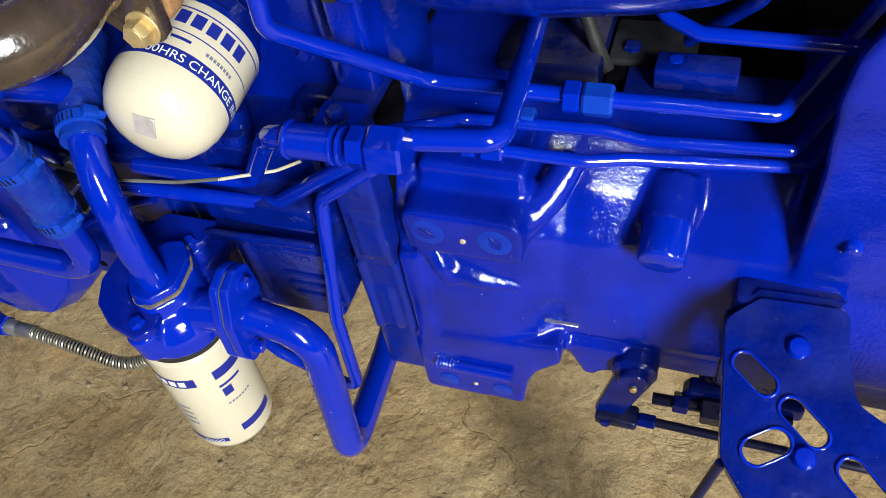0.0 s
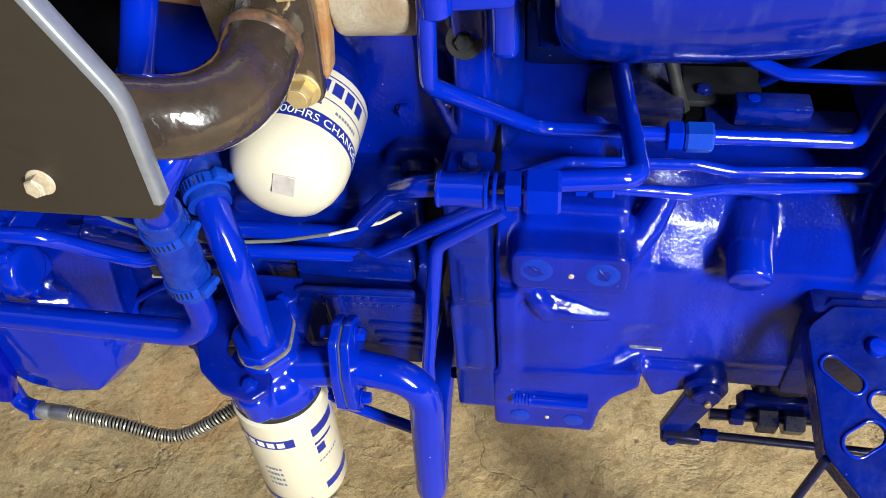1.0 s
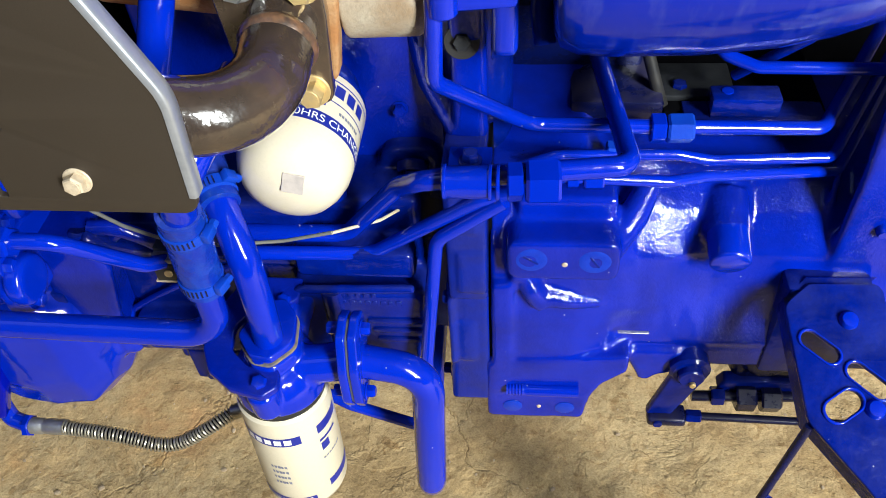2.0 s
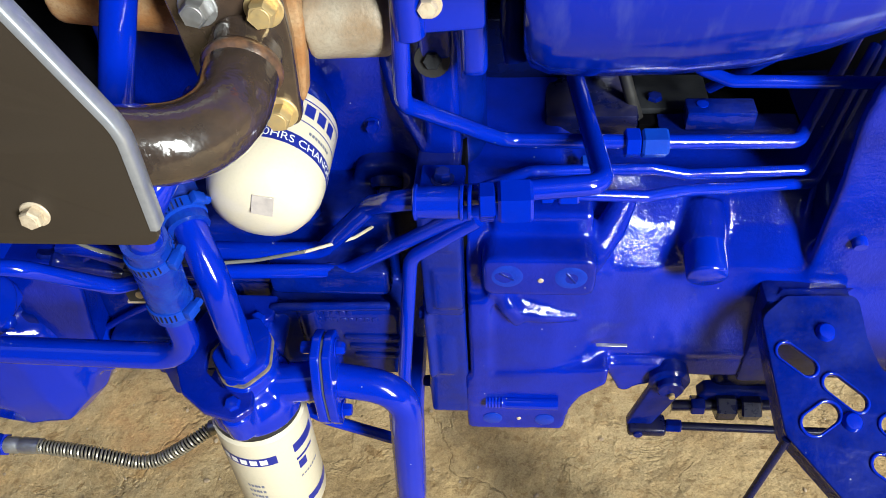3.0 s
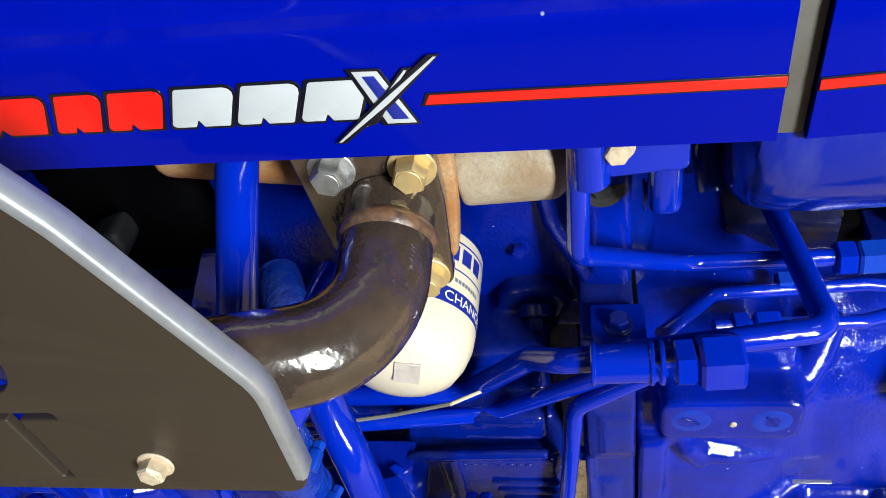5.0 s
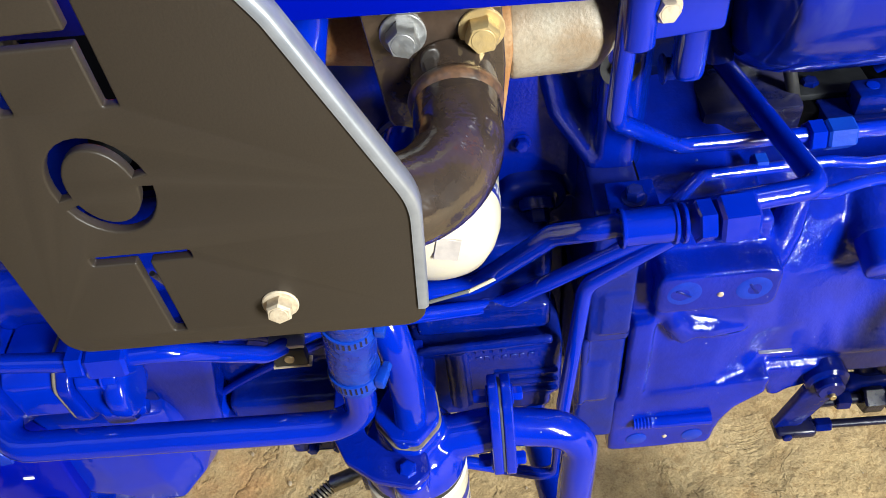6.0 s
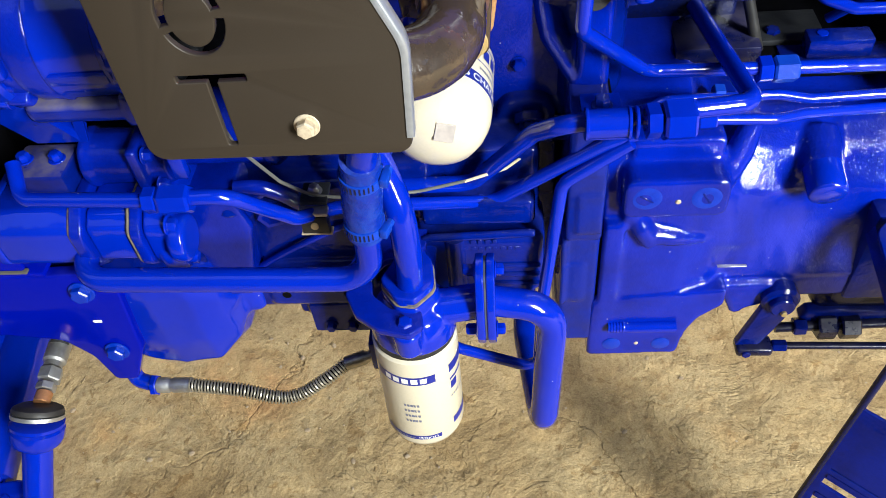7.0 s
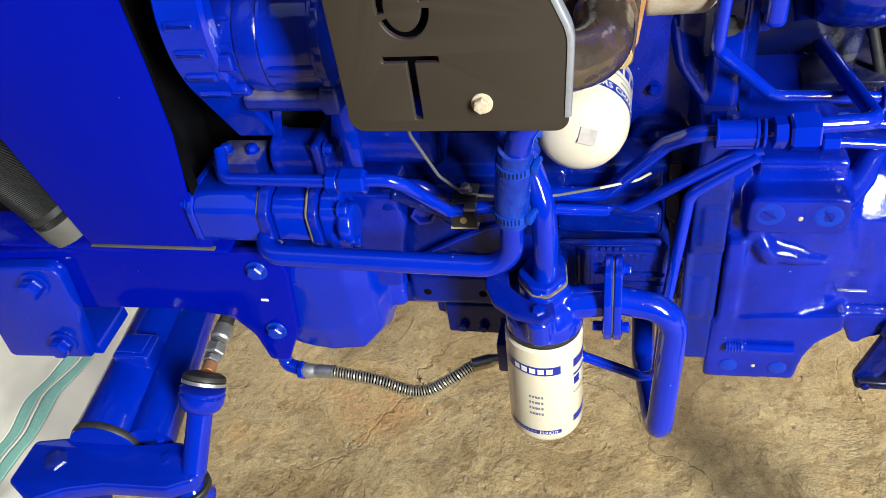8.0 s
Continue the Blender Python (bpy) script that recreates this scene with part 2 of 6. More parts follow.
def concrete():
    """Rough trodden concrete: sandy patches, pits, pebbles and cracks."""
    m = bpy.data.materials.new("rough_concrete")
    m.use_nodes = True
    n, l = m.node_tree.nodes, m.node_tree.links
    b = n["Principled BSDF"]
    b.inputs["Roughness"].default_value = 0.85
    pos = n.new("ShaderNodeNewGeometry").outputs["Position"]

    def tex(kind, s, **kw):
        t = n.new(kind)
        t.inputs["Scale"].default_value = s
        for k, v in kw.items():
            t.inputs[k].default_value = v
        l.new(pos, t.inputs["Vector"])
        return t

    def ramp(sock, stops):
        r = n.new("ShaderNodeValToRGB")
        while len(r.color_ramp.elements) < len(stops):
            r.color_ramp.elements.new(0.5)
        for e, (p, c) in zip(r.color_ramp.elements, stops):
            e.position, e.color = p, (*c, 1)
        l.new(sock, r.inputs["Fac"])
        return r.outputs["Color"]

    def mix(fac, a, c, mode="MIX"):
        x = n.new("ShaderNodeMix")
        x.data_type, x.blend_type = "RGBA", mode
        if isinstance(fac, float):
            x.inputs["Factor"].default_value = fac
        else:
            l.new(fac, x.inputs["Factor"])
        l.new(a, x.inputs["A"])
        l.new(c, x.inputs["B"])
        return x.outputs["Result"]

    big = ramp(tex("ShaderNodeTexNoise", 2.6, Detail=6.0, Roughness=0.6).outputs["Fac"],
               [(0.28, (0.299, 0.207, 0.095)), (0.42, (0.339, 0.239, 0.115)), (0.54, (0.374, 0.28, 0.146)), (0.62, (0.37, 0.251, 0.117)), (0.70, (0.387, 0.22, 0.095))])
    mid = ramp(tex("ShaderNodeTexNoise", 15.0, Detail=8.0, Roughness=0.66).outputs["Fac"],
               [(0.26, (0.76, 0.72, 0.66)), (0.42, (0.94, 0.93, 0.91)), (0.66, (1.14, 1.13, 1.10))])
    fine = ramp(tex("ShaderNodeTexNoise", 260.0, Detail=3.0, Roughness=0.7).outputs["Fac"], [(0.3, (0.78, 0.75, 0.70)), (0.62, (1.12, 1.12, 1.12))])
    col = mix(1.0, mix(1.0, big, mid, "MULTIPLY"), fine, "MULTIPLY")
    crack = tex("ShaderNodeTexVoronoi", 1.3)
    crack.feature = "DISTANCE_TO_EDGE"
    warp = n.new("ShaderNodeVectorMath")
    warp.operation = "MULTIPLY_ADD"
    wob = tex("ShaderNodeTexNoise", 6.0, Detail=5.0)
    l.new(wob.outputs["Color"], warp.inputs[0])
    warp.inputs[1].default_value = (0.3, 0.3, 0.3)
    l.new(pos, warp.inputs[2])
    l.new(warp.outputs["Vector"], crack.inputs["Vector"])
    line = n.new("ShaderNodeMapRange")
    line.inputs["From Max"].default_value = 0.006
    l.new(crack.outputs["Distance"], line.inputs["Value"])
    flake = tex("ShaderNodeTexNoise", 5.5, Detail=6.0, Roughness=0.6, Distortion=0.8)
    layer = ramp(flake.outputs["Fac"], [(0.44, (0.86, 0.83, 0.78)), (0.475, (1.02, 1.02, 1.02)), (0.57, (1.02, 1.02, 1.02)), (0.6, (1.12, 1.1, 1.06))])
    chip = ramp(tex("ShaderNodeTexNoise", 19.0, Detail=5.0, Roughness=0.6, Distortion=1.0).outputs["Fac"], [(0.34, (0.74, 0.67, 0.58)), (0.37, (1.0, 1.0, 1.0))])
    pit = ramp(tex("ShaderNodeTexNoise", 70.0, Detail=5.0, Roughness=0.65).outputs["Fac"], [(0.35, (0.8, 0.74, 0.66)), (0.45, (1.0, 1.0, 1.0)), (0.62, (1.1, 1.1, 1.09))])
    col = mix(1.0, col, pit, "MULTIPLY")
    seam = ramp(line.outputs["Result"], [(0.0, (0.72, 0.66, 0.58)), (0.35, (1.0, 1.0, 1.0))])
    col = mix(1.0, mix(1.0, mix(0.8, col, layer, "MULTIPLY"), chip, "MULTIPLY"), seam, "MULTIPLY")
    l.new(col, b.inputs["Base Color"])
    last = None
    step = n.new("ShaderNodeMapRange")
    step.inputs["From Min"].default_value, step.inputs["From Max"].default_value = 0.455, 0.47
    l.new(flake.outputs["Fac"], step.inputs["Value"])
    for sock, strength, dist in ((line.outputs["Result"], 0.6, 0.004),
                                 (step.outputs["Result"], 0.5, 0.004),
                                 (tex("ShaderNodeTexNoise", 22.0, Detail=4.0, Roughness=0.5).outputs["Fac"], 0.6, 0.014),
                                 (tex("ShaderNodeTexNoise", 75.0, Detail=6.0, Roughness=0.6).outputs["Fac"], 0.6, 0.009),
                                 (tex("ShaderNodeTexNoise", 340.0, Detail=3.0).outputs["Fac"], 0.7, 0.0018)):
        bp = n.new("ShaderNodeBump")
        bp.inputs["Strength"].default_value, bp.inputs["Distance"].default_value = strength, dist
        l.new(sock, bp.inputs["Height"])
        if last:
            l.new(last, bp.inputs["Normal"])
        last = bp.outputs["Normal"]
    l.new(last, b.inputs["Normal"])
    return m


floor_mat = concrete()
grit_mat = material("sandy_grit", (0.4, 0.31, 0.2), 0.85, vary=0.8, vary_color=(0.22, 0.15, 0.09), scale=40, bump=0.5)
straw_mat = material("dry_straw", (0.2, 0.13, 0.06), 0.6, vary=0.5, scale=80)

# ---- builders ----
V = Vector


def thing(name, label, category, at=(0, 0, 0), group=""):
    ob = new(name)
    ob.empty_display_size = 0.02
    ob.matrix_world = Matrix.Translation(at)
    return tagged(ob, label, category, group)


def finish(bm, mat, angle=38.0, name="mesh"):
    me = bpy.data.meshes.new(name)
    bmesh.ops.recalc_face_normals(bm, faces=bm.faces)
    bm.to_mesh(me)
    bm.free()
    me.polygons.foreach_set("use_smooth", [True] * len(me.polygons))
    me.set_sharp_from_angle(angle=radians(angle))
    me.materials.append(mat)
    return me


def part(name, bm, mat, parent=None, label="", angle=38.0):
    ob = new(name, finish(bm, mat, angle, name) if isinstance(bm, bmesh.types.BMesh) else bm)
    if parent is not None:
        base = parent
        ob.parent = base
        m = Matrix.Identity(4)
        while base is not None:
            m = base.matrix_basis @ m if base.parent is None else base.matrix_parent_inverse @ base.matrix_basis @ m
            base = base.parent
        ob.matrix_parent_inverse = m.inverted()
    return tagged(ob, label)


def whole(name, bm, mat, label, category, group="", kind="", angle=38.0):
    return tagged(part(name, bm, mat, None, "", angle), label, category, group, kind)


def frame_of(axis):
    a = V(axis).normalized()
    u = a.cross(V((0, 0, 1)) if abs(a.z) < 0.9 else V((1, 0, 0))).normalized()
    return a, u, a.cross(u)


def rounded(points, radius, steps=7):
    """A polyline with its corners turned into arcs; radius: one number or one a corner."""
    pts = [V(p) for p in points]
    out = [pts[0]]
    for i in range(1, len(pts) - 1):
        p, a, b = pts[i], pts[i - 1], pts[i + 1]
        r = radius[i - 1] if isinstance(radius, (list, tuple)) else radius
        u, w = (a - p), (b - p)
        lu, lw = u.length, w.length
        u, w = u / lu, w / lw
        half = u.angle(w) / 2
        d = min(r / math.tan(half), 0.48 * lu, 0.48 * lw)
        r = d * math.tan(half)
        c = p + (u + w).normalized() * (r / math.sin(half))
        s, e = p + u * d - c, p + w * d - c
        turn = s.angle(e)
        for k in range(steps + 1):
            f = k / steps
            out.append(c + (s * math.sin((1 - f) * turn) + e * math.sin(f * turn)) / math.sin(turn) if turn > 1e-4 else c + s)
    out.append(pts[-1])
    return out


def sweep(points, r, n=18, caps=True, bm=None):
    """A tube along a line; r: one number or one a point."""
    bm = bm or bmesh.new()
    pts = [V(p) for p in points]
    keep = [0] + [i for i in range(1, len(pts)) if (pts[i] - pts[i - 1]).length > 1e-6]
    rs = [r[i] if isinstance(r, (list, tuple)) else r for i in keep]
    pts = [pts[i] for i in keep]
    tang = []
    for i in range(len(pts)):
        a, b = pts[max(i - 1, 0)], pts[min(i + 1, len(pts) - 1)]
        tang.append((b - a).normalized())
    _, u, w = frame_of(tang[0])
    rings = []
    for i, p in enumerate(pts):
        if i:
            q = tang[i - 1].rotation_difference(tang[i])
            u, w = q @ u, q @ w
        rings.append([bm.verts.new(p + (u * math.cos(k * math.tau / n) + w * math.sin(k * math.tau / n)) * rs[i]) for k in range(n)])
    for a, b in zip(rings, rings[1:]):
        for k in range(n):
            bm.faces.new((a[k], a[(k + 1) % n], b[(k + 1) % n], b[k]))
    if caps:
        bm.faces.new(rings[0][::-1])
        bm.faces.new(rings[-1])
    return bm


def smooth_line(points, steps=6):
    """A smooth curve through all points."""
    p = [V(q) for q in points]
    p = [p[0] * 2 - p[1]] + p + [p[-1] * 2 - p[-2]]
    out = []
    for a, b, c, d in zip(p, p[1:], p[2:], p[3:]):
        for k in range(steps):
            t = k / steps
            out.append(0.5 * (2 * b + (c - a) * t + (2 * a - 5 * b + 4 * c - d) * t * t + (3 * b - a - 3 * c + d) * t ** 3))
    return out + [p[-2]]


def pipe(points, r, bend=0.02, n=18, bm=None):
    return sweep(rounded(points, bend), r, n, True, bm)


def lathe(profile, origin, axis, n=32, bm=None, turn=0.0):
    """Turns (radius, height) pairs round an axis."""
    bm = bm or bmesh.new()
    a, u, w = frame_of(axis)
    o = V(origin)
    rings = []
    for r, h in profile:
        if r < 1e-6:
            rings.append([bm.verts.new(o + a * h)])
        else:
            rings.append([bm.verts.new(o + a * h + (u * math.cos(turn + k * math.tau / n) + w * math.sin(turn + k * math.tau / n)) * r) for k in range(n)])
    for p, q in zip(rings, rings[1:]):
        for k in range(n):
            if len(p) == 1 and len(q) == 1:
                continue
            if len(p) == 1:
                bm.faces.new((p[0], q[(k + 1) % n], q[k]))
            elif len(q) == 1:
                bm.faces.new((p[k], p[(k + 1) % n], q[0]))
            else:
                bm.faces.new((p[k], p[(k + 1) % n], q[(k + 1) % n], q[k]))
    for ring in (rings[0], rings[-1]):
        if len(ring) > 2:
            bm.faces.new(ring)
    return bm


def disc(origin, axis, r, h, edge=0.001, n=28, bm=None, turn=0.0):
    e = min(edge, r * 0.4, h * 0.45)
    return lathe([(r - e, 0), (r, e), (r, h - e), (r - e, h)], origin, axis, n, bm, turn)


def box(lo, hi, bevel=0.003, segs=2, bm=None, m=None):
    b = bmesh.new()
    bmesh.ops.create_cube(b, size=1.0)
    c, s = (V(lo) + V(hi)) / 2, V(hi) - V(lo)
    for v in b.verts:
        v.co = V((v.co.x * s.x, v.co.y * s.y, v.co.z * s.z)) + c
    if bevel:
        bmesh.ops.bevel(b, geom=b.edges[:], offset=min(bevel, 0.45 * min(s)), segments=segs, profile=0.5, affect="EDGES")
    if m is not None:
        b.transform(m)
    return joined([bm, b]) if bm else b


def joined(bms):
    out = bmesh.new()
    for b in bms:
        me = bpy.data.meshes.new("t")
        b.to_mesh(me)
        out.from_mesh(me)
        b.free()
        bpy.data.meshes.remove(me)
    return out


def slab(outline, origin, u, v, thick, bevel=0.0015, holes=()):
    """A plate cut to an outline of (u, v) pairs, with holes, thick along u x v."""
    cu = bpy.data.curves.new("cut", "CURVE")
    cu.dimensions, cu.fill_mode = "2D", "BOTH"
    cu.extrude, cu.bevel_depth, cu.bevel_resolution = max(thick / 2 - bevel, 0.0001), bevel, 2 if bevel else 0
    cu.offset = -bevel
    for loop in (outline, *holes):
        s = cu.splines.new("POLY")
        s.points.add(len(loop) - 1)
        for p, (x, y) in zip(s.points, loop):
            p.co = (x, y, 0, 1)
        s.use_cyclic_u = True
    ob = bpy.data.objects.new("cut", cu)
    scene.collection.objects.link(ob)
    me = bpy.data.meshes.new_from_object(ob.evaluated_get(bpy.context.evaluated_depsgraph_get()))
    bpy.data.objects.remove(ob)
    bpy.data.curves.remove(cu)
    bm = bmesh.new()
    bm.from_mesh(me)
    bpy.data.meshes.remove(me)
    bmesh.ops.remove_doubles(bm, verts=bm.verts, dist=0.00002)
    u, v = V(u).normalized(), V(v).normalized()
    w = u.cross(v)
    m = Matrix((u, v, w)).transposed().to_4x4()
    m.translation = origin
    bm.transform(m)
    return bm


def soft_poly(points, r, steps=5):
    """A closed outline with rounded corners; r: one number or one a corner."""
    n = len(points)
    out = []
    for i in range(n):
        ri = r[i] if isinstance(r, (list, tuple)) else r
        a, p, b = (V((*points[j % n], 0)) for j in (i - 1, i, i + 1))
        if ri < 1e-5:
            out.append((p.x, p.y))
        else:
            out += [(q.x, q.y) for q in rounded([(a + p) / 2, p, (p + b) / 2], ri, steps)[1:-1]]
    return out


def stadium(cx, cy, length, width, turn=0.0, n=10):
    pts = []
    for side in (0, 1):
        for k in range(n + 1):
            a = -math.pi / 2 + math.pi * k / n + side * math.pi
            x, y = (length - width) / 2 * (1 if side == 0 else -1) + width / 2 * math.cos(a), width / 2 * math.sin(a)
            pts.append((cx + x * math.cos(turn) - y * math.sin(turn), cy + x * math.sin(turn) + y * math.cos(turn)))
    return pts


def loft(sections, bm=None):
    """Rings of points, joined in order and closed at both ends."""
    bm = bm or bmesh.new()
    rings = [[bm.verts.new(p) for p in s] for s in sections]
    n = len(rings[0])
    for a, b in zip(rings, rings[1:]):
        for k in range(n):
            bm.faces.new((a[k], a[(k + 1) % n], b[(k + 1) % n], b[k]))
    bm.faces.new(rings[0][::-1])
    bm.faces.new(rings[-1])
    return bm


def cast(bms, voxel=0.004, smooth=4, rough=0.0):
    """Pieces fused into one casting with soft fillets and slightly uneven faces."""
    for b in bms:
        bmesh.ops.recalc_face_normals(b, faces=b.faces)
    bm = joined(bms)
    me = bpy.data.meshes.new("casting")
    bm.to_mesh(me)
    bm.free()
    ob = bpy.data.objects.new("casting", me)
    scene.collection.objects.link(ob)
    md = ob.modifiers.new("fuse", "REMESH")
    md.mode, md.voxel_size, md.use_smooth_shade = "VOXEL", voxel, True
    sm = ob.modifiers.new("soft", "SMOOTH")
    sm.factor, sm.iterations = 0.5, smooth
    out = bpy.data.meshes.new_from_object(ob.evaluated_get(bpy.context.evaluated_depsgraph_get()))
    bpy.data.objects.remove(ob)
    bpy.data.meshes.remove(me)
    bm = bmesh.new()
    bm.from_mesh(out)
    bpy.data.meshes.remove(out)
    if rough:
        for v in bm.verts:
            v.co += V((noise.noise(v.co * 23), noise.noise(v.co * 23 + V((7, 0, 0))), noise.noise(v.co * 23 + V((0, 9, 0))))) * rough
    return bm


def hexagon(origin, axis, af, h, bm=None, turn=0.0):
    r = af / math.sqrt(3)
    return lathe([(r * 0.97, 0), (r, h * 0.06), (r, h * 0.8), (r * 0.86, h)], origin, axis, 6, bm, turn)


def bolt(name, origin, axis, af, mat, parent, washer=True, label="", turn=0.0, head=0.65):
    """A hexagon head with a chamfered crown over its washer."""
    bms = []
    w = 0.0
    if washer:
        w = af * 0.14
        bms.append(disc(origin, axis, af * 0.78, w, 0.0006, 24))
    a = V(axis).normalized()
    bms.append(hexagon(V(origin) + a * w, axis, af, af * head, None, turn))
    bms.append(lathe([(af * 0.4, 0), (af * 0.38, 0.0004), (0, 0.0007)], V(origin) + a * (w + af * head), axis, 16))
    return part(name, joined(bms), mat, parent, label, 30)


def nut(name, origin, axis, af, length, mat, parent, turn=0.0, label=""):
    r = af / math.sqrt(3)
    b = lathe([(r * 0.87, 0), (r, length * 0.09), (r, length * 0.91), (r * 0.87, length)], origin, axis, 6, None, turn)
    return part(name, b, mat, parent, label, 30)


def band_clamp(name, origin, axis, r, parent, screw_dir, mat=None):
    """A worm-drive band with its screw housing."""
    mat = mat or blue_pale
    a, sd = V(axis).normalized(), V(screw_dir).normalized()
    c = part(name, lathe([(r, -0.006), (r + 0.0014, -0.0055), (r + 0.0014, 0.0055), (r, 0.006)], origin, axis, 40), mat, parent)
    side = a.cross(sd).normalized()
    m = Matrix((side, a, sd)).transposed().to_4x4()
    m.translation = V(origin) + sd * (r + 0.005)
    part("screw_housing", box((-0.009, -0.0055, -0.0045), (0.005, 0.0055, 0.003), 0.0012, 2, None, m), mat, c)
    screw = hexagon(V(origin) + sd * (r + 0.0042) + side * 0.004, side, 0.0075, 0.007)
    part("screw", screw, mat, c)
    for k in range(26):
        t = k / 26 * math.pi * 1.65 + 0.55
        d = (sd * math.cos(t) + side * math.sin(t))
        mm = Matrix((d.cross(a), a, d)).transposed().to_4x4()
        mm.translation = V(origin) + d * (r + 0.0013)
        slot = box((-0.0007, -0.004, -0.0004), (0.0007, 0.004, 0.0006), 0)
        slot.transform(mm)
        if k == 0:
            slots = slot
        else:
            slots = joined([slots, slot])
    part("worm_thread", slots, dark_linkage, c)
    return c

# ---- the setting: ground, unseen added shed ----
def ground():
    bm = bmesh.new()
    xs = [-60, -20, -8, -4] + [-2.6 + 0.012 * i for i in range(310)] + [3, 8, 20, 60]
    ys = [-60, -20, -6, -2] + [-0.3 + 0.012 * i for i in range(190)] + [4, 8, 20, 60]
    grid = []
    for y in ys:
        row = []
        for x in xs:
            h = 0.0
            if -2.6 <= x <= 1.2 and -0.4 <= y <= 2.1:
                wx, wy = x + 0.05 * noise.noise(V((x * 9, y * 9, 1))), y + 0.05 * noise.noise(V((x * 9, y * 9, 2)))
                flake = max(0.0, min(1.0, (noise.noise(V((wx * 4.3, wy * 4.3, 7))) + 0.05) * 9))
                h = 0.006 * noise.noise(V((x * 3.1, y * 3.1, 0))) + 0.0035 * noise.noise(V((x * 11, y * 11, 3))) + 0.0022 * noise.noise(V((x * 37, y * 37, 5))) + 0.0035 * flake
            row.append(bm.verts.new((x, y, h)))
        grid.append(row)
    for a, b in zip(grid, grid[1:]):
        for k in range(len(xs) - 1):
            bm.faces.new((a[k], a[k + 1], b[k + 1], b[k]))
    return whole("ground", bm, floor_mat, "rough sandy brown concrete floor with cracks and grit", "floor", kind="structure", angle=180)


ground()


def floor_grit():
    """Loose grains and small stones on the floor."""
    rnd = random.Random(4)
    bm = bmesh.new()
    for k in range(420):
        r = rnd.choice((0.0012, 0.0015, 0.002, 0.0025, 0.004)) * rnd.uniform(0.8, 1.3)
        m = Matrix.Translation((rnd.uniform(-1.6, 0.5), rnd.uniform(0.1, 1.3), 0.004)) @ Matrix.Rotation(rnd.uniform(0, 6), 4, "Z") @ Matrix.Diagonal((r * 1.4, r, r * 0.8, 1))
        bmesh.ops.create_icosphere(bm, subdivisions=1, radius=1.0, matrix=m)
    return whole("floor_grit", bm, grit_mat, "loose sandy grains and small stones on the floor", "gravel", kind="stuff")


floor_grit()


def straw(x, y, turn, length):
    s = thing("straw_bit", "thin dry brown straw lying on the floor", "straw", (x, y, 0.008), "straw bits on the floor")
    c, n = math.cos(turn), math.sin(turn)
    part("stalk", sweep([(x, y, 0.009), (x + c * length * 0.5, y + n * length * 0.5, 0.013), (x + c * length, y + n * length, 0.009)], [0.0009, 0.0011, 0.0006], 6), straw_mat, s)


for args in ((-0.36, 0.30, -0.7, 0.055), (-0.75, 0.52, 0.3, 0.022), (-0.20, 0.36, 0.2, 0.05), (-0.02, 0.33, 2.4, 0.035), (-0.55, 0.27, 1.2, 0.03), (-1.2, 0.15, 0.4, 0.04)):
    straw(*args)
# unseen walls and roof, added to close the place and shape the light
whole("wall_back", box((-6.2, 8.0, -0.1), (6.2, 8.2, 3.48), 0), plaster, "unseen plain plaster wall added behind the tractor", "wall", kind="structure")
for x0, x1, nm in ((-6.2, -6.0, "wall_front"), (6.0, 6.2, "wall_rear")):
    whole(nm, box((x0, -3.4, -0.1), (x1, 8.0, 3.6), 0), plaster, "unseen plain side wall added to limit sky light", "wall", kind="structure")
# the roof's cut-away corner lets sky light in on the left
whole("ceiling", slab([(-6.2, -0.2), (-0.6, -0.2), (-0.6, -2.24), (6.2, -2.24), (6.2, 2.4), (-6.2, 2.4)], (0, 0, 3.64), (1, 0, 0), (0, 1, 0), 0.08, 0.0), roofing, "unseen plain grey roof added to block and shape sky light", "ceiling", kind="structure")

# unseen wall added to block low sky, its hole sized to the lamp
whole("wall_yard", slab([(-6.0, -0.1), (6.0, -0.1), (6.0, 5.4), (-6.0, 5.4)], (0, -3.27, 0), (1, 0, 0), (0, 0, 1), 0.2, 0.0, [[(2.22, 1.56), (3.46, 1.56), (3.46, 4.57), (2.22, 4.57)]]), plaster, "unseen plain wall added with an opening for the area lamp", "wall", kind="structure")

# ---- gearbox ----
MID = 0.665


def ring_at(x, near):
    far = [(2 * MID - y, z) for y, z in near[::-1] if abs(y - MID) > 1e-6]
    return [V((x, y, z)) for y, z in near + far]


BELL = [(0.665, 0.86), (0.59, 0.85), (0.53, 0.825), (0.485, 0.79), (0.46, 0.745), (0.449, 0.65), (0.447, 0.52), (0.46, 0.462), (0.665, 0.45)]
NECK = [(0.665, 0.835), (0.595, 0.825), (0.545, 0.80), (0.5, 0.765), (0.472, 0.72), (0.458, 0.65), (0.458, 0.56), (0.48, 0.512), (0.665, 0.50)]
BODY = [(0.665, 0.82), (0.605, 0.81), (0.56, 0.79), (0.518, 0.752), (0.492, 0.705), (0.476, 0.64), (0.474, 0.57), (0.50, 0.522), (0.665, 0.51)]


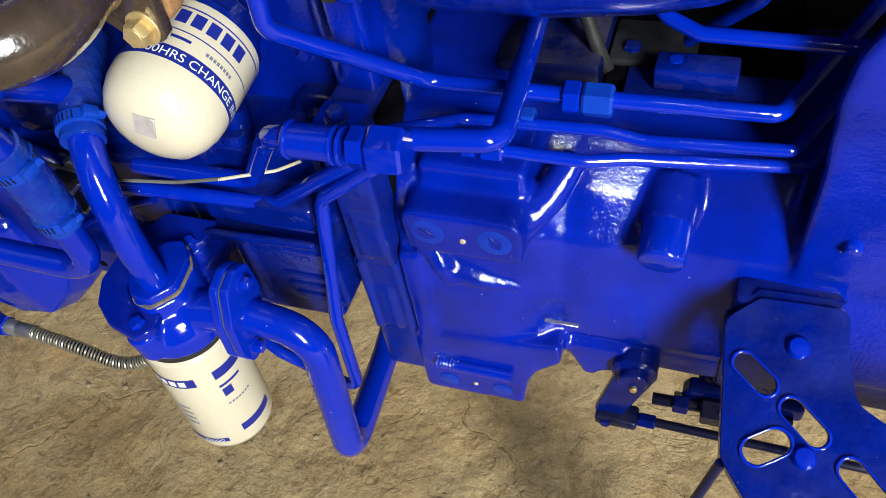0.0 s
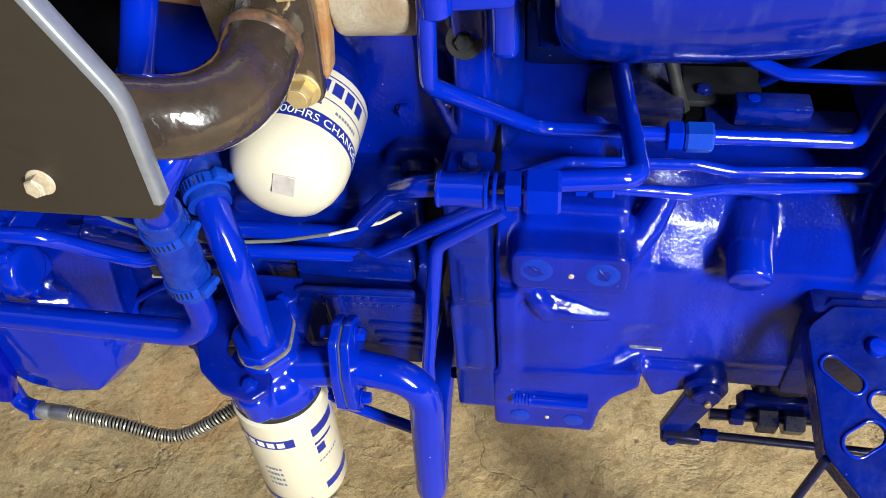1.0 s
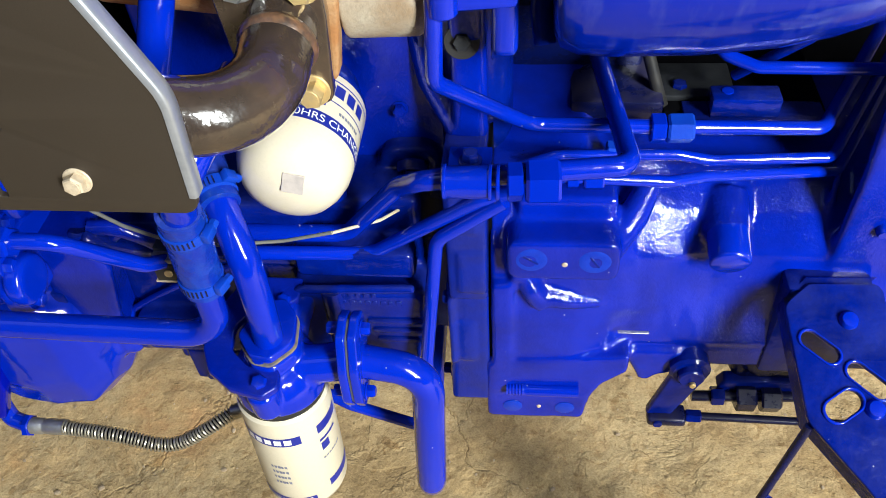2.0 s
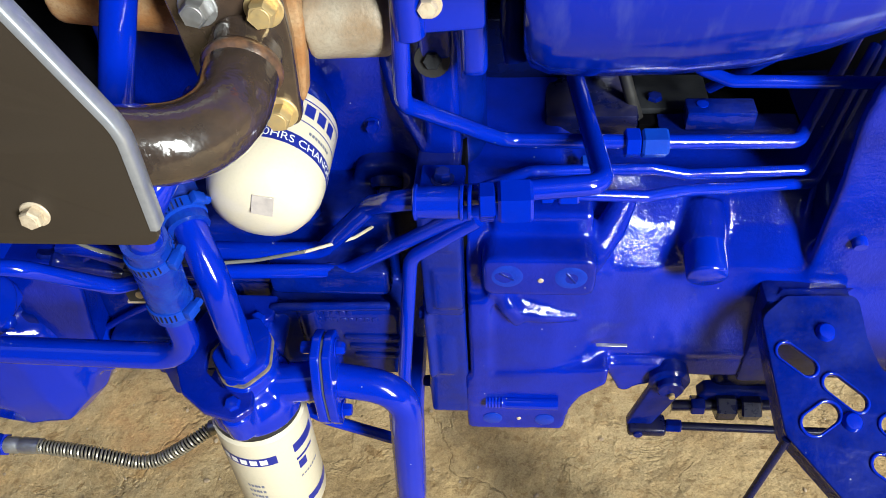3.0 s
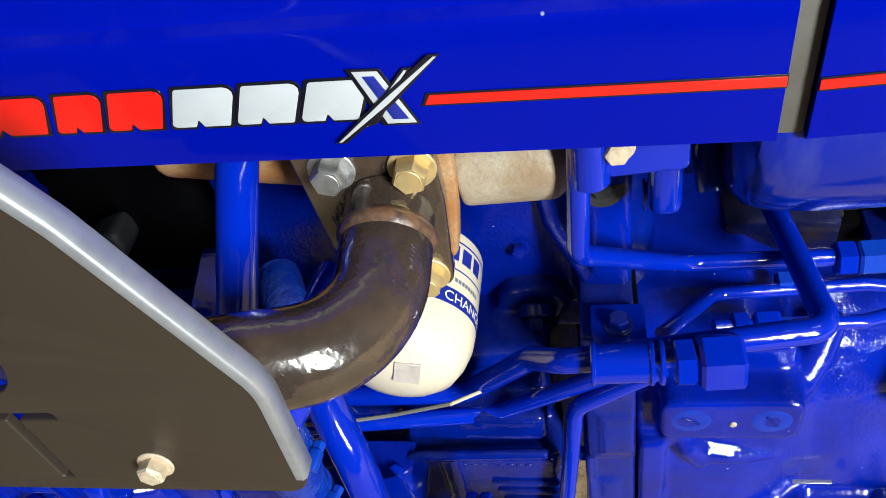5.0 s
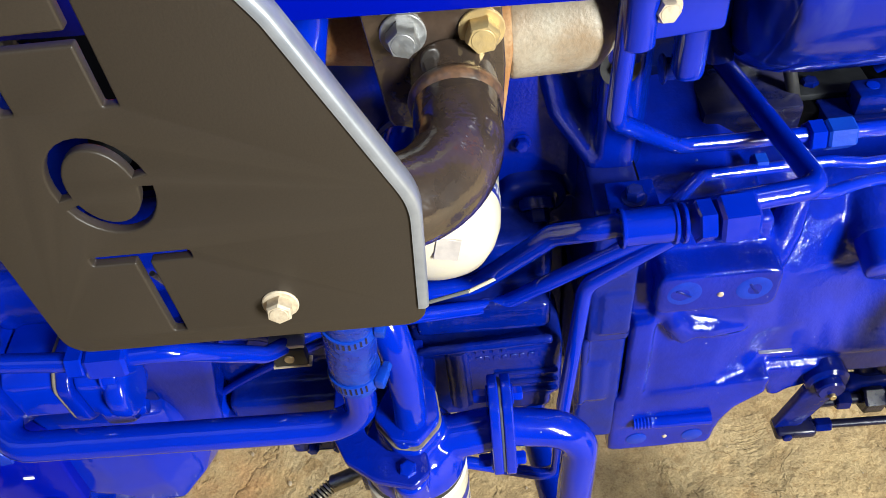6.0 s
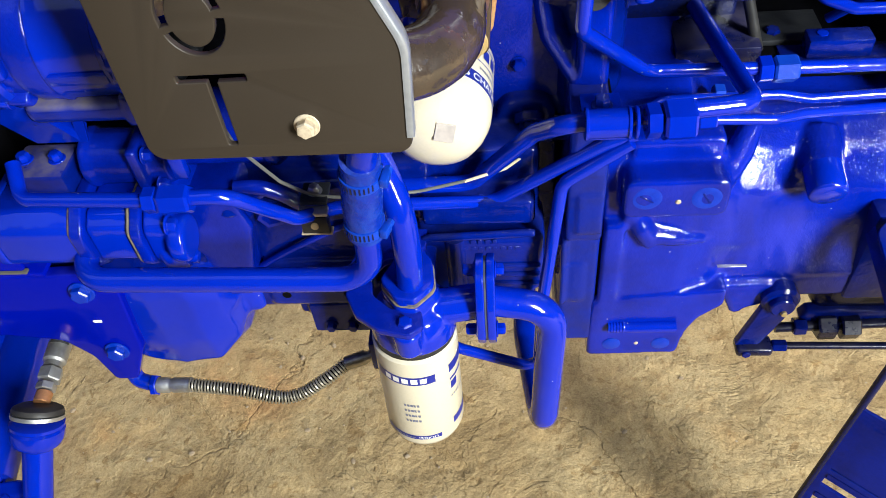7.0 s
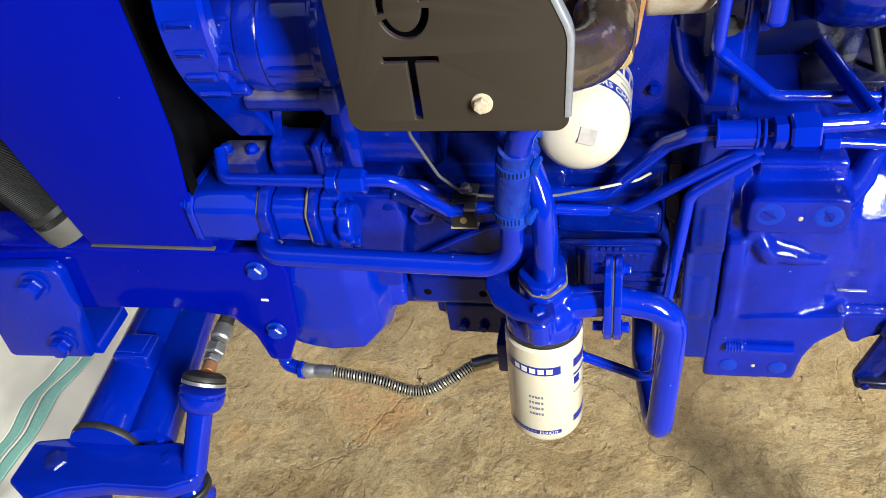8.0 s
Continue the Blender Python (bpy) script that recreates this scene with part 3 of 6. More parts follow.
def gearbox():
    g = thing("gearbox", "blue painted cast iron tractor gearbox with bell housing", "gearbox", (0, MID, 0.5))
    waist = [(x, [(MID + (y - MID) * k, 0.6 + (z - 0.6) * k) if z > 0.6 else (y, z) for y, z in BODY])
             for x, k in ((-0.07, 1.045), (-0.05, 1.029), (-0.03, 1.003), (-0.01, 0.972), (0.02, 0.922), (0.04, 0.906), (0.06, 0.909), (0.10, 0.921), (0.17, 0.94), (0.55, 0.96))]
    shell = loft([ring_at(x, s) for x, s in [(-0.2315, BELL), (-0.135, BELL), (-0.095, NECK)] + waist])
    boss = slab(soft_poly([(-0.214, 0.722), (-0.096, 0.722), (-0.096, 0.778), (-0.214, 0.778)], [0.027, 0.027, 0.02, 0.02]),
                (0, 0.485, 0), (1, 0, 0), (0, 0, 1), 0.096, 0.002)
    pedestal = box((-0.204, 0.474, 0.755), (-0.10, 0.56, 0.806), 0.004)
    ridge = sweep([(-0.105, 0.462, 0.748), (-0.08, 0.492, 0.77), (-0.062, 0.52, 0.796)], [0.016, 0.017, 0.013], 14)
    lobe = sweep([(-0.196, 0.455, 0.716), (-0.186, 0.45, 0.692), (-0.172, 0.449, 0.668)], [0.008, 0.013, 0.012], 14)
    fin = sweep([(-0.182, 0.452, 0.682), (-0.15, 0.452, 0.675), (-0.108, 0.456, 0.664)], [0.013, 0.012, 0.004], 14)
    foot = slab(soft_poly([(-0.238, 0.436), (-0.113, 0.440), (-0.107, 0.488), (-0.095, 0.518), (-0.066, 0.548), (-0.066, 0.58), (-0.238, 0.56)], [0.004, 0.004, 0.02, 0.02, 0.004, 0.002, 0.002]),
                (0, 0.525, 0), (1, 0, 0), (0, 0, 1), 0.164, 0.002)
    lug = slab(soft_poly([(-0.075, 0.56), (-0.058, 0.528), (-0.047, 0.500), (-0.036, 0.496), (-0.026, 0.508), (-0.004, 0.516), (0.004, 0.56)], 0.004), (0, 0.487, 0), (1, 0, 0), (0, 0, 1), 0.04, 0.003)
    skirt = box((-0.09, 0.476, 0.518), (0.30, 0.53, 0.57), 0.012)
    plug_pad = lathe([(0.028, -0.03), (0.026, 0), (0.0245, 0.012), (0.0235, 0.022)], (0.025, 0.522, 0.735), (0, -0.72, -0.2), 24)
    pad2 = lathe([(0.022, -0.03), (0.019, 0), (0.0165, 0.01), (0.016, 0.03)], (0.180, 0.540, 0.760), (0, -0.75, -0.2), 24)
    panel = slab(soft_poly([(0.140, 0.55), (0.140, 0.825), (0.1345, 0.90), (0.137, 0.935), (0.152, 0.968), (0.20, 0.995), (0.55, 1.0), (0.55, 0.55)], [0, 0.05, 0.03, 0.03, 0.03, 0.03, 0, 0]),
                 (0, 0.506, 0), (1, 0, 0), (0, 0, 1), 0.016, 0.006)
    seam = sweep([(0.137, 0.548, 0.785), (0.134, 0.522, 0.725)], 0.0045, 8)
    rim = box((-0.2312, 0.4415, 0.495), (-0.206, 0.6, 0.705), 0.004)
    shelf = sweep([(-0.21, 0.452, 0.712), (-0.196, 0.452, 0.712)], 0.008, 12)
    part("housing", cast([shell, boss, pedestal, ridge, lobe, foot, lug, plug_pad, pad2, panel, seam, fin, rim, shelf, skirt], 0.0034, 8, 0.0006), blue_cast, g,
                "glossy blue orange-peel cast housing", 60)
    for x, z in ((-0.188, 0.753), (-0.122, 0.752)):
        b = part("socket_plug", lathe([(0.0175, 0), (0.0175, 0.001), (0.0155, 0.0018), (0.009, 0.0015), (0, 0.001)], (x, 0.4385, z), (0, -1, 0), 28),
                 blue_plug, g, "bright blue slotted plug")
        part("slot", box((x - 0.009, 0.4362, z - 0.0014), (x + 0.009, 0.4372, z + 0.0014), 0.0004, 1, None,
                         Matrix.Translation((x, 0, z)) @ Matrix.Rotation(0.6 if x < -0.15 else 1.0, 4, "Y") @ Matrix.Translation((-x, 0, -z))), blue_rough, b)
    part("grease_dot", lathe([(0.0032, 0), (0.0026, 0.0014), (0, 0.002)], (-0.153, 0.437, 0.748), (0, -1, 0), 14), weathered, g, "small bright rivet")
    for x in (-0.205, -0.138):
        part("foot_plug", lathe([(0.0125, 0), (0.0125, 0.0012), (0.011, 0.002), (0, 0.0012)], (x, 0.4435, 0.466), (0, -1, 0), 24), blue_plug, g,
             "bright blue recessed plug")
    part("foot_dot", lathe([(0.003, 0), (0.0024, 0.0012), (0, 0.0018)], (-0.171, 0.443, 0.467), (0, -1, 0), 12), weathered, g)
    stud = lathe([(0.0085, 0)] + [(0.0085 - 0.0012 * (k % 2), 0.002 * k) for k in range(1, 12)] + [(0.0085, 0.026), (0.0085, 0.09)], (-0.213, 0.441, 0.508), (1, 0, 0), 16)
    part("threaded_stud", stud, blue_gloss, g, "blue painted threaded stud", 50)
    part("pipe_plug", lathe([(0.0, 0.046), (0.0195, 0.046), (0.0215, 0.0445), (0.0222, 0.042), (0.0225, 0.02), (0.0225, -0.02)], (0.025, 0.512, 0.733), (0, -0.72, -0.2), 30),
         blue_gloss, g, "round blue gearbox plug")
    part("side_plug", lathe([(0.0, 0.052), (0.0065, 0.052), (0.008, 0.05), (0.008, 0.04), (0.0145, 0.039), (0.0155, 0.037), (0.0155, 0.02)],
                            (0.180, 0.540, 0.760), (0, -0.75, -0.2), 24), blue_gloss, g)
    # pale bar paints a glint on the housing side
    part("glint_bar", box((-0.084, 0.4535, 0.6125), (-0.048, 0.458, 0.6140), 0.0006, 1), zinc, g, "thin bright bar painted as a glint")
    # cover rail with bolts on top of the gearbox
    # the top cover's black mixes grease with painted shade
    top = part("top_cover", box((-0.05, 0.585, 0.80), (0.12, 0.80, 0.835), 0.004), black_gap, g, "dark oily gearbox top cover with shade in its colour")
    part("cover_rail", box((-0.03, 0.565, 0.822), (0.115, 0.60, 0.838), 0.002), blue_rough, top)
    part("switch_block", box((-0.005, 0.568, 0.838), (0.066, 0.595, 0.862), 0.003), blue_rough, top)
    bolt("cover_bolt", (-0.03, 0.62, 0.835), (0, 0, 1), 0.015, blue_rough, top)
    # black disc paints the shade inside the hole
    part("cover_hole", disc((0.012, 0.583, 0.8615), (0, 0, 1), 0.005, 0.001, 0.0003, 18), black_gap, top)
    part("hole_rim", lathe([(0.005, 0), (0.0062, 0), (0.0062, 0.0012), (0.005, 0.0014)], (0.012, 0.583, 0.8618), (0, 0, 1), 20), blue_gloss, top)
    part("cover_plate", box((-0.050, 0.602, 0.8345), (0.028, 0.665, 0.8425), 0.002), dull_black, top, "dusty slate-grey cover plate")
    # deck and rear cover are dark to paint the shade below the tank
    part("bell_deck", box((-0.150, 0.572, 0.815), (-0.052, 0.80, 0.8555), 0.006), dark_linkage, g, "added dark deck painting shade over the bell housing")
    part("rear_cover", box((-0.215, 0.64, 0.845), (-0.07, 0.80, 0.93), 0.006), dark_linkage, g, "dark cover painted for the shade behind the pipes")
    return g


gearbox()


def selector():
    s = thing("selector_linkage", "blue painted gear lever crank with its pull rod", "linkage", (0.01, 0.46, 0.5))
    hub = part("hub", joined([disc((0.012, 0.485, 0.535), (0, -1, 0), 0.025, 0.03, 0.004), disc((0.012, 0.457, 0.535), (0, -1, 0), 0.016, 0.012, 0.002)]), blue_rough, s)
    part("grease_nipple", disc((0.014, 0.446, 0.528), (0, -1, 0.1), 0.004, 0.006, 0.0008, 12), brass_zinc, hub, "small brass grease nipple")
    part("crank", slab(soft_poly([(-0.007, 0.533), (0.002, 0.556), (0.026, 0.556), (0.036, 0.530), (0.0, 0.428), (-0.020, 0.424), (-0.030, 0.440)], [0.014, 0.014, 0.014, 0.014, 0.010, 0.010, 0.010]),
                       (0, 0.462, 0), (1, 0, 0), (0, 0, 1), 0.012, 0.003), blue_rough, s)
    fork = part("clevis", box((-0.028, 0.445, 0.4255), (0.022, 0.473, 0.4415), 0.005, 3), dark_linkage, s)
    part("clevis_pin", disc((-0.015, 0.446, 0.4335), (0, -1, 0), 0.006, 0.004, 0.001, 16), blue_rough, fork)
    nut("rod_nut", (0.022, 0.459, 0.4335), (1, 0, -0.02), 0.016, 0.02, blue_rough, s)
    part("pull_rod", pipe([(0.02, 0.459, 0.4335), (0.05, 0.459, 0.433), (0.35, 0.46, 0.425)], 0.0055, 0.02, 12), dark_linkage, s)
    part("upper_rod", pipe([(0.034, 0.49, 0.434), (0.19, 0.492, 0.440)], 0.0075, 0.02, 12), dark_linkage, s)
    for x, w, af in ((0.058, 0.018, 0.022), (0.090, 0.026, 0.034), (0.122, 0.026, 0.034)):
        nut("lock_nut", (x, 0.49, 0.4365), (1, 0, 0.03), af, w, blue_rough if x < 0.08 else dark_linkage, s, x * 7)
    lever = [(0.066, 0.448), (0.074, 0.462), (0.118, 0.466), (0.20, 0.462), (0.20, 0.436), (0.118, 0.434), (0.07, 0.434)]
    part("brake_lever", slab(soft_poly(lever, 0.006), (0, 0.505, 0), (1, 0, 0), (0, 0, 1), 0.02, 0.004), blue_rough, s)
    part("brake_housing", cast([box((0.078, 0.50, 0.456), (0.20, 0.63, 0.565), 0.018, 3), disc((0.118, 0.502, 0.505), (0, -1, 0), 0.026, 0.012, 0.003)], 0.004, 3), dark_linkage, s, "black-blue brake housing", 60)
    return s


selector()


# ---- engine ----
def engine():
    e = thing("engine", "blue painted diesel engine block with grimy cast sides", "engine", (-0.5, MID, 0.56))
    pieces = [box((-0.92, 0.475, 0.60), (-0.306, 0.86, 0.80), 0.01),
              box((-0.59, 0.55, 0.74), (-0.232, 0.80, 1.03), 0.01),
              disc((-0.25, 0.565, 0.79), (0, 0, 1), 0.04, 0.23, 0.004),
              box((-0.445, 0.44, 0.712), (-0.312, 0.52, 0.752), 0.006),
              box((-0.455, 0.432, 0.60), (-0.30, 0.50, 0.70), 0.008),
              sweep(rounded([(-0.452, 0.428, 0.61), (-0.452, 0.428, 0.707), (-0.312, 0.428, 0.713)], 0.02), 0.006, 10),
              box((-0.72, 0.43, 0.578), (-0.312, 0.82, 0.618), 0.006),
              box((-0.655, 0.424, 0.585), (-0.51, 0.48, 0.645), 0.008),
              box((-0.665, 0.452, 0.63), (-0.50, 0.50, 0.78), 0.012),
              sweep([(-0.65, 0.41, 0.80), (-0.60, 0.44, 0.75), (-0.56, 0.46, 0.70)], 0.01, 10),
              sweep([(-0.60, 0.46, 0.70), (-0.50, 0.455, 0.735)], 0.007, 10),
              box((-0.51, 0.462, 0.70), (-0.43, 0.50, 0.80), 0.01),
              box((-0.90, 0.43, 0.64), (-0.70, 0.52, 0.80), 0.008),
              slab(stadium(-0.320, 0.806, 0.068, 0.044), (0, 0.541, 0), (1, 0, 0), (0, 0, 1), 0.03, 0.004),
              disc((-0.328, 0.556, 0.866), (0, -1, 0), 0.015, 0.012, 0.003),
              disc((-0.40, 0.552, 0.87), (0, -1, 0), 0.012, 0.008, 0.003),
              box((-0.31, 0.535, 0.93), (-0.24, 0.60, 1.03), 0.012)]
    part("block", cast(pieces, 0.0036, 4, 0.0007), blue_rough, e, "dark blue grimy cast block", 60)
    part("block_upper_face", cast([box((-0.588, 0.5445, 0.80), (-0.278, 0.56, 1.01), 0.004), disc((-0.36, 0.547, 0.93), (0, -1, 0), 0.012, 0.004)], 0.003, 3, 0.0005), blue_cast, e)
    # flywheel housing flange against the gearbox
    fl = [box((-0.281, 0.4445, 0.475), (-0.2335, 0.9, 0.70), 0.004), box((-0.277, 0.437, 0.685), (-0.2335, 0.9, 0.872), 0.004),
          box((-0.283, 0.446, 0.472), (-0.2335, 0.9, 0.545), 0.004),
          box((-0.272, 0.4415, 0.56), (-0.247, 0.9, 0.64), 0.006), box((-0.266, 0.4335, 0.70), (-0.2345, 0.9, 0.765), 0.003),
          box((-0.272, 0.4345, 0.79), (-0.242, 0.9, 0.86), 0.003), sweep([(-0.277, 0.442, 0.56), (-0.277, 0.442, 0.68)], 0.004, 10)]
    # purple tint here paints the flange's sheen
    part("flywheel_flange", cast(fl, 0.003, 2, 0.0004), blue_worn_sheen, e, "worn blue flange with a purple sheen in its colour", 50)
    part("upper_flange", cast([box((-0.268, 0.492, 0.865), (-0.2335, 0.9, 1.06), 0.006), sweep([(-0.262, 0.50, 0.87), (-0.29, 0.54, 0.905), (-0.30, 0.56, 0.96)], [0.012, 0.016, 0.02], 14)], 0.0032, 4, 0.0004), blue_cast, e, "", 60)
    # dark filler box carries the shade of this recess in its colour
    part("bell_gap", box((-0.315, 0.56, 0.48), (-0.2835, 0.86, 0.80), 0), dark_linkage, e, "dark box painting the recess's shade before the flange")
    part("gasket", box((-0.2335, 0.472, 0.48), (-0.2298, 0.88, 0.86), 0), black_gap, e)
    part("flange_seam", box((-0.2342, 0.4500, 0.47), (-0.2312, 0.47, 0.69), 0), black_gap, e)
    for p in ((-0.2745, 0.452, 0.672), (-0.284, 0.475, 0.50)):
        bolt("flange_bolt", p, (-1, 0, 0), 0.014, blue_rough, e)
    bolt("wall_bolt", (-0.328, 0.544, 0.866), (0, -1, 0.2), 0.012, blue_cast, e)
    bolt("wall_bolt", (-0.335, 0.452, 0.735), (0, -1, 0.2), 0.014, blue_rough, e)
    bolt("wall_bolt", (-0.375, 0.452, 0.742), (0, -1, 0.2), 0.014, blue_rough, e)
    bolt("flange_upper_bolt", (-0.228, 0.475, 0.985), (1, 0, 0), 0.015, blue_worn_sheen, e)
    part("dipstick_tube", joined([sweep([(-0.398, 0.485, 0.70), (-0.398, 0.495, 0.83)], 0.013, 20), disc((-0.398, 0.482, 0.80), (0, 0.05, 1), 0.016, 0.012),
                                  disc((-0.398, 0.482, 0.745), (0, 0.05, 1), 0.0165, 0.01)]), blue_rough, e)
    nut("drain_nut", (-0.398, 0.485, 0.688), (0, 0, 1), 0.017, 0.012, zinc, e)
    for row, count in ((0.694, 5), (0.682, 8)):
        for k in range(count):
            x = -0.398 + 0.0088 * k
            part("cast_mark", box((x, 0.4312, row - 0.0035), (x + 0.0052 + 0.0014 * (k % 2), 0.4335, row + 0.0035), 0.0006, 1), blue_rough, e)
    for k in range(3):
        part("web_rib", box((-0.372 + 0.004 * k, 0.4285, 0.648 - 0.017 * k), (-0.305, 0.434, 0.655 - 0.017 * k), 0.0025, 2), blue_rough, e)
    part("web_boss", sweep([(-0.408, 0.44, 0.60), (-0.408, 0.441, 0.698)], 0.015, 20), blue_rough, e)
    for x in (-0.63, -0.55):
        # black disc paints the shade inside each core hole
        part("core_hole", disc((x, 0.4255, 0.61), (0, -1, 0), 0.006, 0.002, 0.0005, 16), black_gap, e)
    face = soft_poly([(-0.708, 0.800), (-0.650, 0.800), (-0.640, 0.755), (-0.655, 0.690), (-0.662, 0.636), (-0.722, 0.636)], [0.006, 0.006, 0.02, 0.02, 0.006, 0.006])
    part("mount_block", cast([slab(face, (0, 0.452, 0), (1, 0, 0), (0, 0, 1), 0.095, 0.003), sweep([(-0.650, 0.41, 0.797), (-0.640, 0.412, 0.755), (-0.655, 0.412, 0.69), (-0.662, 0.41, 0.64)], 0.006, 10)], 0.003, 2, 0.0004), blue_cast, e,
         "blue cast mounting block", 60)
    part("core_pocket", lathe([(0.011, 0.006), (0.0135, 0.012), (0.0185, 0.012), (0.0205, 0.0)], (-0.622, 0.448, 0.742), (0.25, -1, 0), 6), blue_cast, e)
    # black hexagon paints the shade in the pocket
    part("pocket_shade", lathe([(0.0125, 0.0), (0.012, 0.004), (0, 0.0045)], (-0.622, 0.448, 0.742), (0.25, -1, 0), 6), black_gap, e)
    part("mount_rib", sweep(smooth_line([(-0.646, 0.425, 0.800), (-0.618, 0.425, 0.800), (-0.594, 0.43, 0.782), (-0.578, 0.44, 0.752), (-0.570, 0.448, 0.735)]), [0.009] * 25, 14), blue_cast, e)
    part("rib_arm", sweep([(-0.645, 0.425, 0.772), (-0.612, 0.424, 0.797)], 0.006, 12), blue_cast, e)
    part("web_line", sweep(smooth_line([(-0.664, 0.445, 0.640), (-0.625, 0.444, 0.668), (-0.565, 0.445, 0.702), (-0.515, 0.448, 0.722)]), [0.0045] * 19, 10), blue_cast, e)
    part("pan_stub", cast([box((-0.61, 0.43, 0.52), (-0.50, 0.52, 0.58), 0.003), box((-0.625, 0.44, 0.55), (-0.50, 0.52, 0.585), 0.003)], 0.004, 1), blue_rough, e)
    bolt("pan_bolt", (-0.585, 0.43, 0.538), (0, -1, 0), 0.012, blue_rough, e)
    bolt("pan_bolt", (-0.555, 0.43, 0.538), (0, -1, 0), 0.012, blue_rough, e)
    # oil pressure sender in its pocket
    sd = part("oil_sender", joined([disc((-0.317, 0.525, 0.81), (0, -0.7, -0.5), 0.018, 0.012, 0.002), hexagon((-0.317, 0.515, 0.803), (0, -0.7, -0.5), 0.02, 0.012)]), blue_rough, e)
    part("sender_terminal", disc((-0.317, 0.503, 0.792), (0, -0.7, -0.5), 0.007, 0.016, 0.002, 16), weathered, sd, "pale corroded terminal")
    # black sheet stands in for the unlit far side
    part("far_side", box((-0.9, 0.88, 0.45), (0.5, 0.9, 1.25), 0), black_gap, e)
    return e


engine()

# ---- filters ----
def curved_text(words, size, radius, z0, start, squash=1.0):
    """Letters bent round an upright can of the given radius."""
    cu = bpy.data.curves.new("t", "FONT")
    cu.body, cu.size, cu.extrude = words, size, 0.0
    ob = bpy.data.objects.new("t", cu)
    scene.collection.objects.link(ob)
    me = bpy.data.meshes.new_from_object(ob.evaluated_get(bpy.context.evaluated_depsgraph_get()))
    bpy.data.objects.remove(ob)
    bm = bmesh.new()
    bm.from_mesh(me)
    for v in bm.verts:
        a = start + v.co.x * squash / radius
        v.co = V((radius * math.cos(a), radius * math.sin(a), z0 + v.co.y))
    return bm


def curved_bar(radius, z0, z1, a0, a1, thick=0.0003):
    bm = bmesh.new()
    n = max(2, int(abs(a1 - a0) / 0.12))
    rows = []
    for z in (z0, z1):
        rows.append([bm.verts.new((radius * math.cos(a0 + (a1 - a0) * k / n), radius * math.sin(a0 + (a1 - a0) * k / n), z)) for k in range(n + 1)])
    for k in range(n):
        bm.faces.new((rows[0][k], rows[0][k + 1], rows[1][k + 1], rows[1][k]))
    return bm


def oriented(bm, origin, axis, turn=0.0):
    a, u, w = frame_of(axis)
    m = Matrix((u, w, a)).transposed().to_4x4()
    m.translation = origin
    bm.transform(m @ Matrix.Rotation(turn, 4, "Z"))
    return bm


def oil_filter():
    f = thing("oil_filter", "large ivory white spin-on oil filter with navy bands", "filter", (-0.403, 0.425, 0.905))
    o, d, R = V((-0.412, 0.427, 0.886)), V((0.04, 0.99, 0.14)).normalized(), 0.055
    c = part("canister", lathe([(0, -0.038), (0.018, -0.0368), (0.033, -0.0315), (0.043, -0.025), (0.0498, -0.014), (0.054, -0.001), (R, 0.01), (R, 0.078), (R - 0.001, 0.0805), (R - 0.004, 0.082)], o, d, 56),
             white_can, f, "glossy ivory painted can")
    part("base_ring", lathe([(R - 0.004, 0.082), (R - 0.002, 0.083), (R - 0.002, 0.088), (R - 0.008, 0.09), (R - 0.012, 0.11)], o, d, 40), blue_rough, f)
    r = R + 0.0003
    TURN = FILTER_TURN
    for z0, z1 in ((0.013, 0.027), (0.0445, 0.0457), (0.070, 0.0715)):
        part("navy_band", oriented(lathe([(r, z0), (r, z1)], (0, 0, 0), (0, 0, 1), 56) if z1 - z0 > 0.004 else curved_bar(r, z0, z1, 0, math.tau), o, d, 0), navy_print, c)
    part("lettering", oriented(curved_text("500HRS CHANGE INTERVAL", 0.0118, r + 0.0003, 0.0158, 4.62, 1.1), o, d), white_print, c)
    for k in range(6):
        part("logo_block", oriented(curved_bar(r, 0.053, 0.067, TURN + 0.1 + 0.26 * k, TURN + 0.29 + 0.26 * k), o, d), navy_print, c)
    part("logo_panel", oriented(joined([curved_bar(r, 0.036, 0.039, TURN + 0.42, TURN + 0.78)]), o, d), navy_print, c)
    for k in range(8):
        part("print_bar", oriented(curved_bar(r, 0.034, 0.0375, TURN + 1.05 + 0.07 * k, TURN + 1.10 + 0.07 * k), o, d), grey_print, c)
    sm = (V((-0.408, 0.390, 0.905)) - (o - d * 0.026))
    sm = (sm - d * sm.dot(d))
    sn = (-d * 0.945 + sm.normalized() * 0.327).normalized()
    su = V((0.97, -0.1, -0.22))
    su = (su - sn * su.dot(sn)).normalized()
    mm = Matrix((su, sn.cross(su), sn)).transposed().to_4x4()
    mm.translation = o - d * 0.0362 + sm.normalized() * 0.021 + su * 0.007
    part("foil_sticker", box((-0.0098, -0.0098, -0.001), (0.0098, 0.0098, 0.0008), 0.0002, 1, None, mm), foil, c, "small silver foil sticker")
    return f


FILTER_TURN = 4.55
oil_filter()

LFX, LFY = -0.459, 0.339


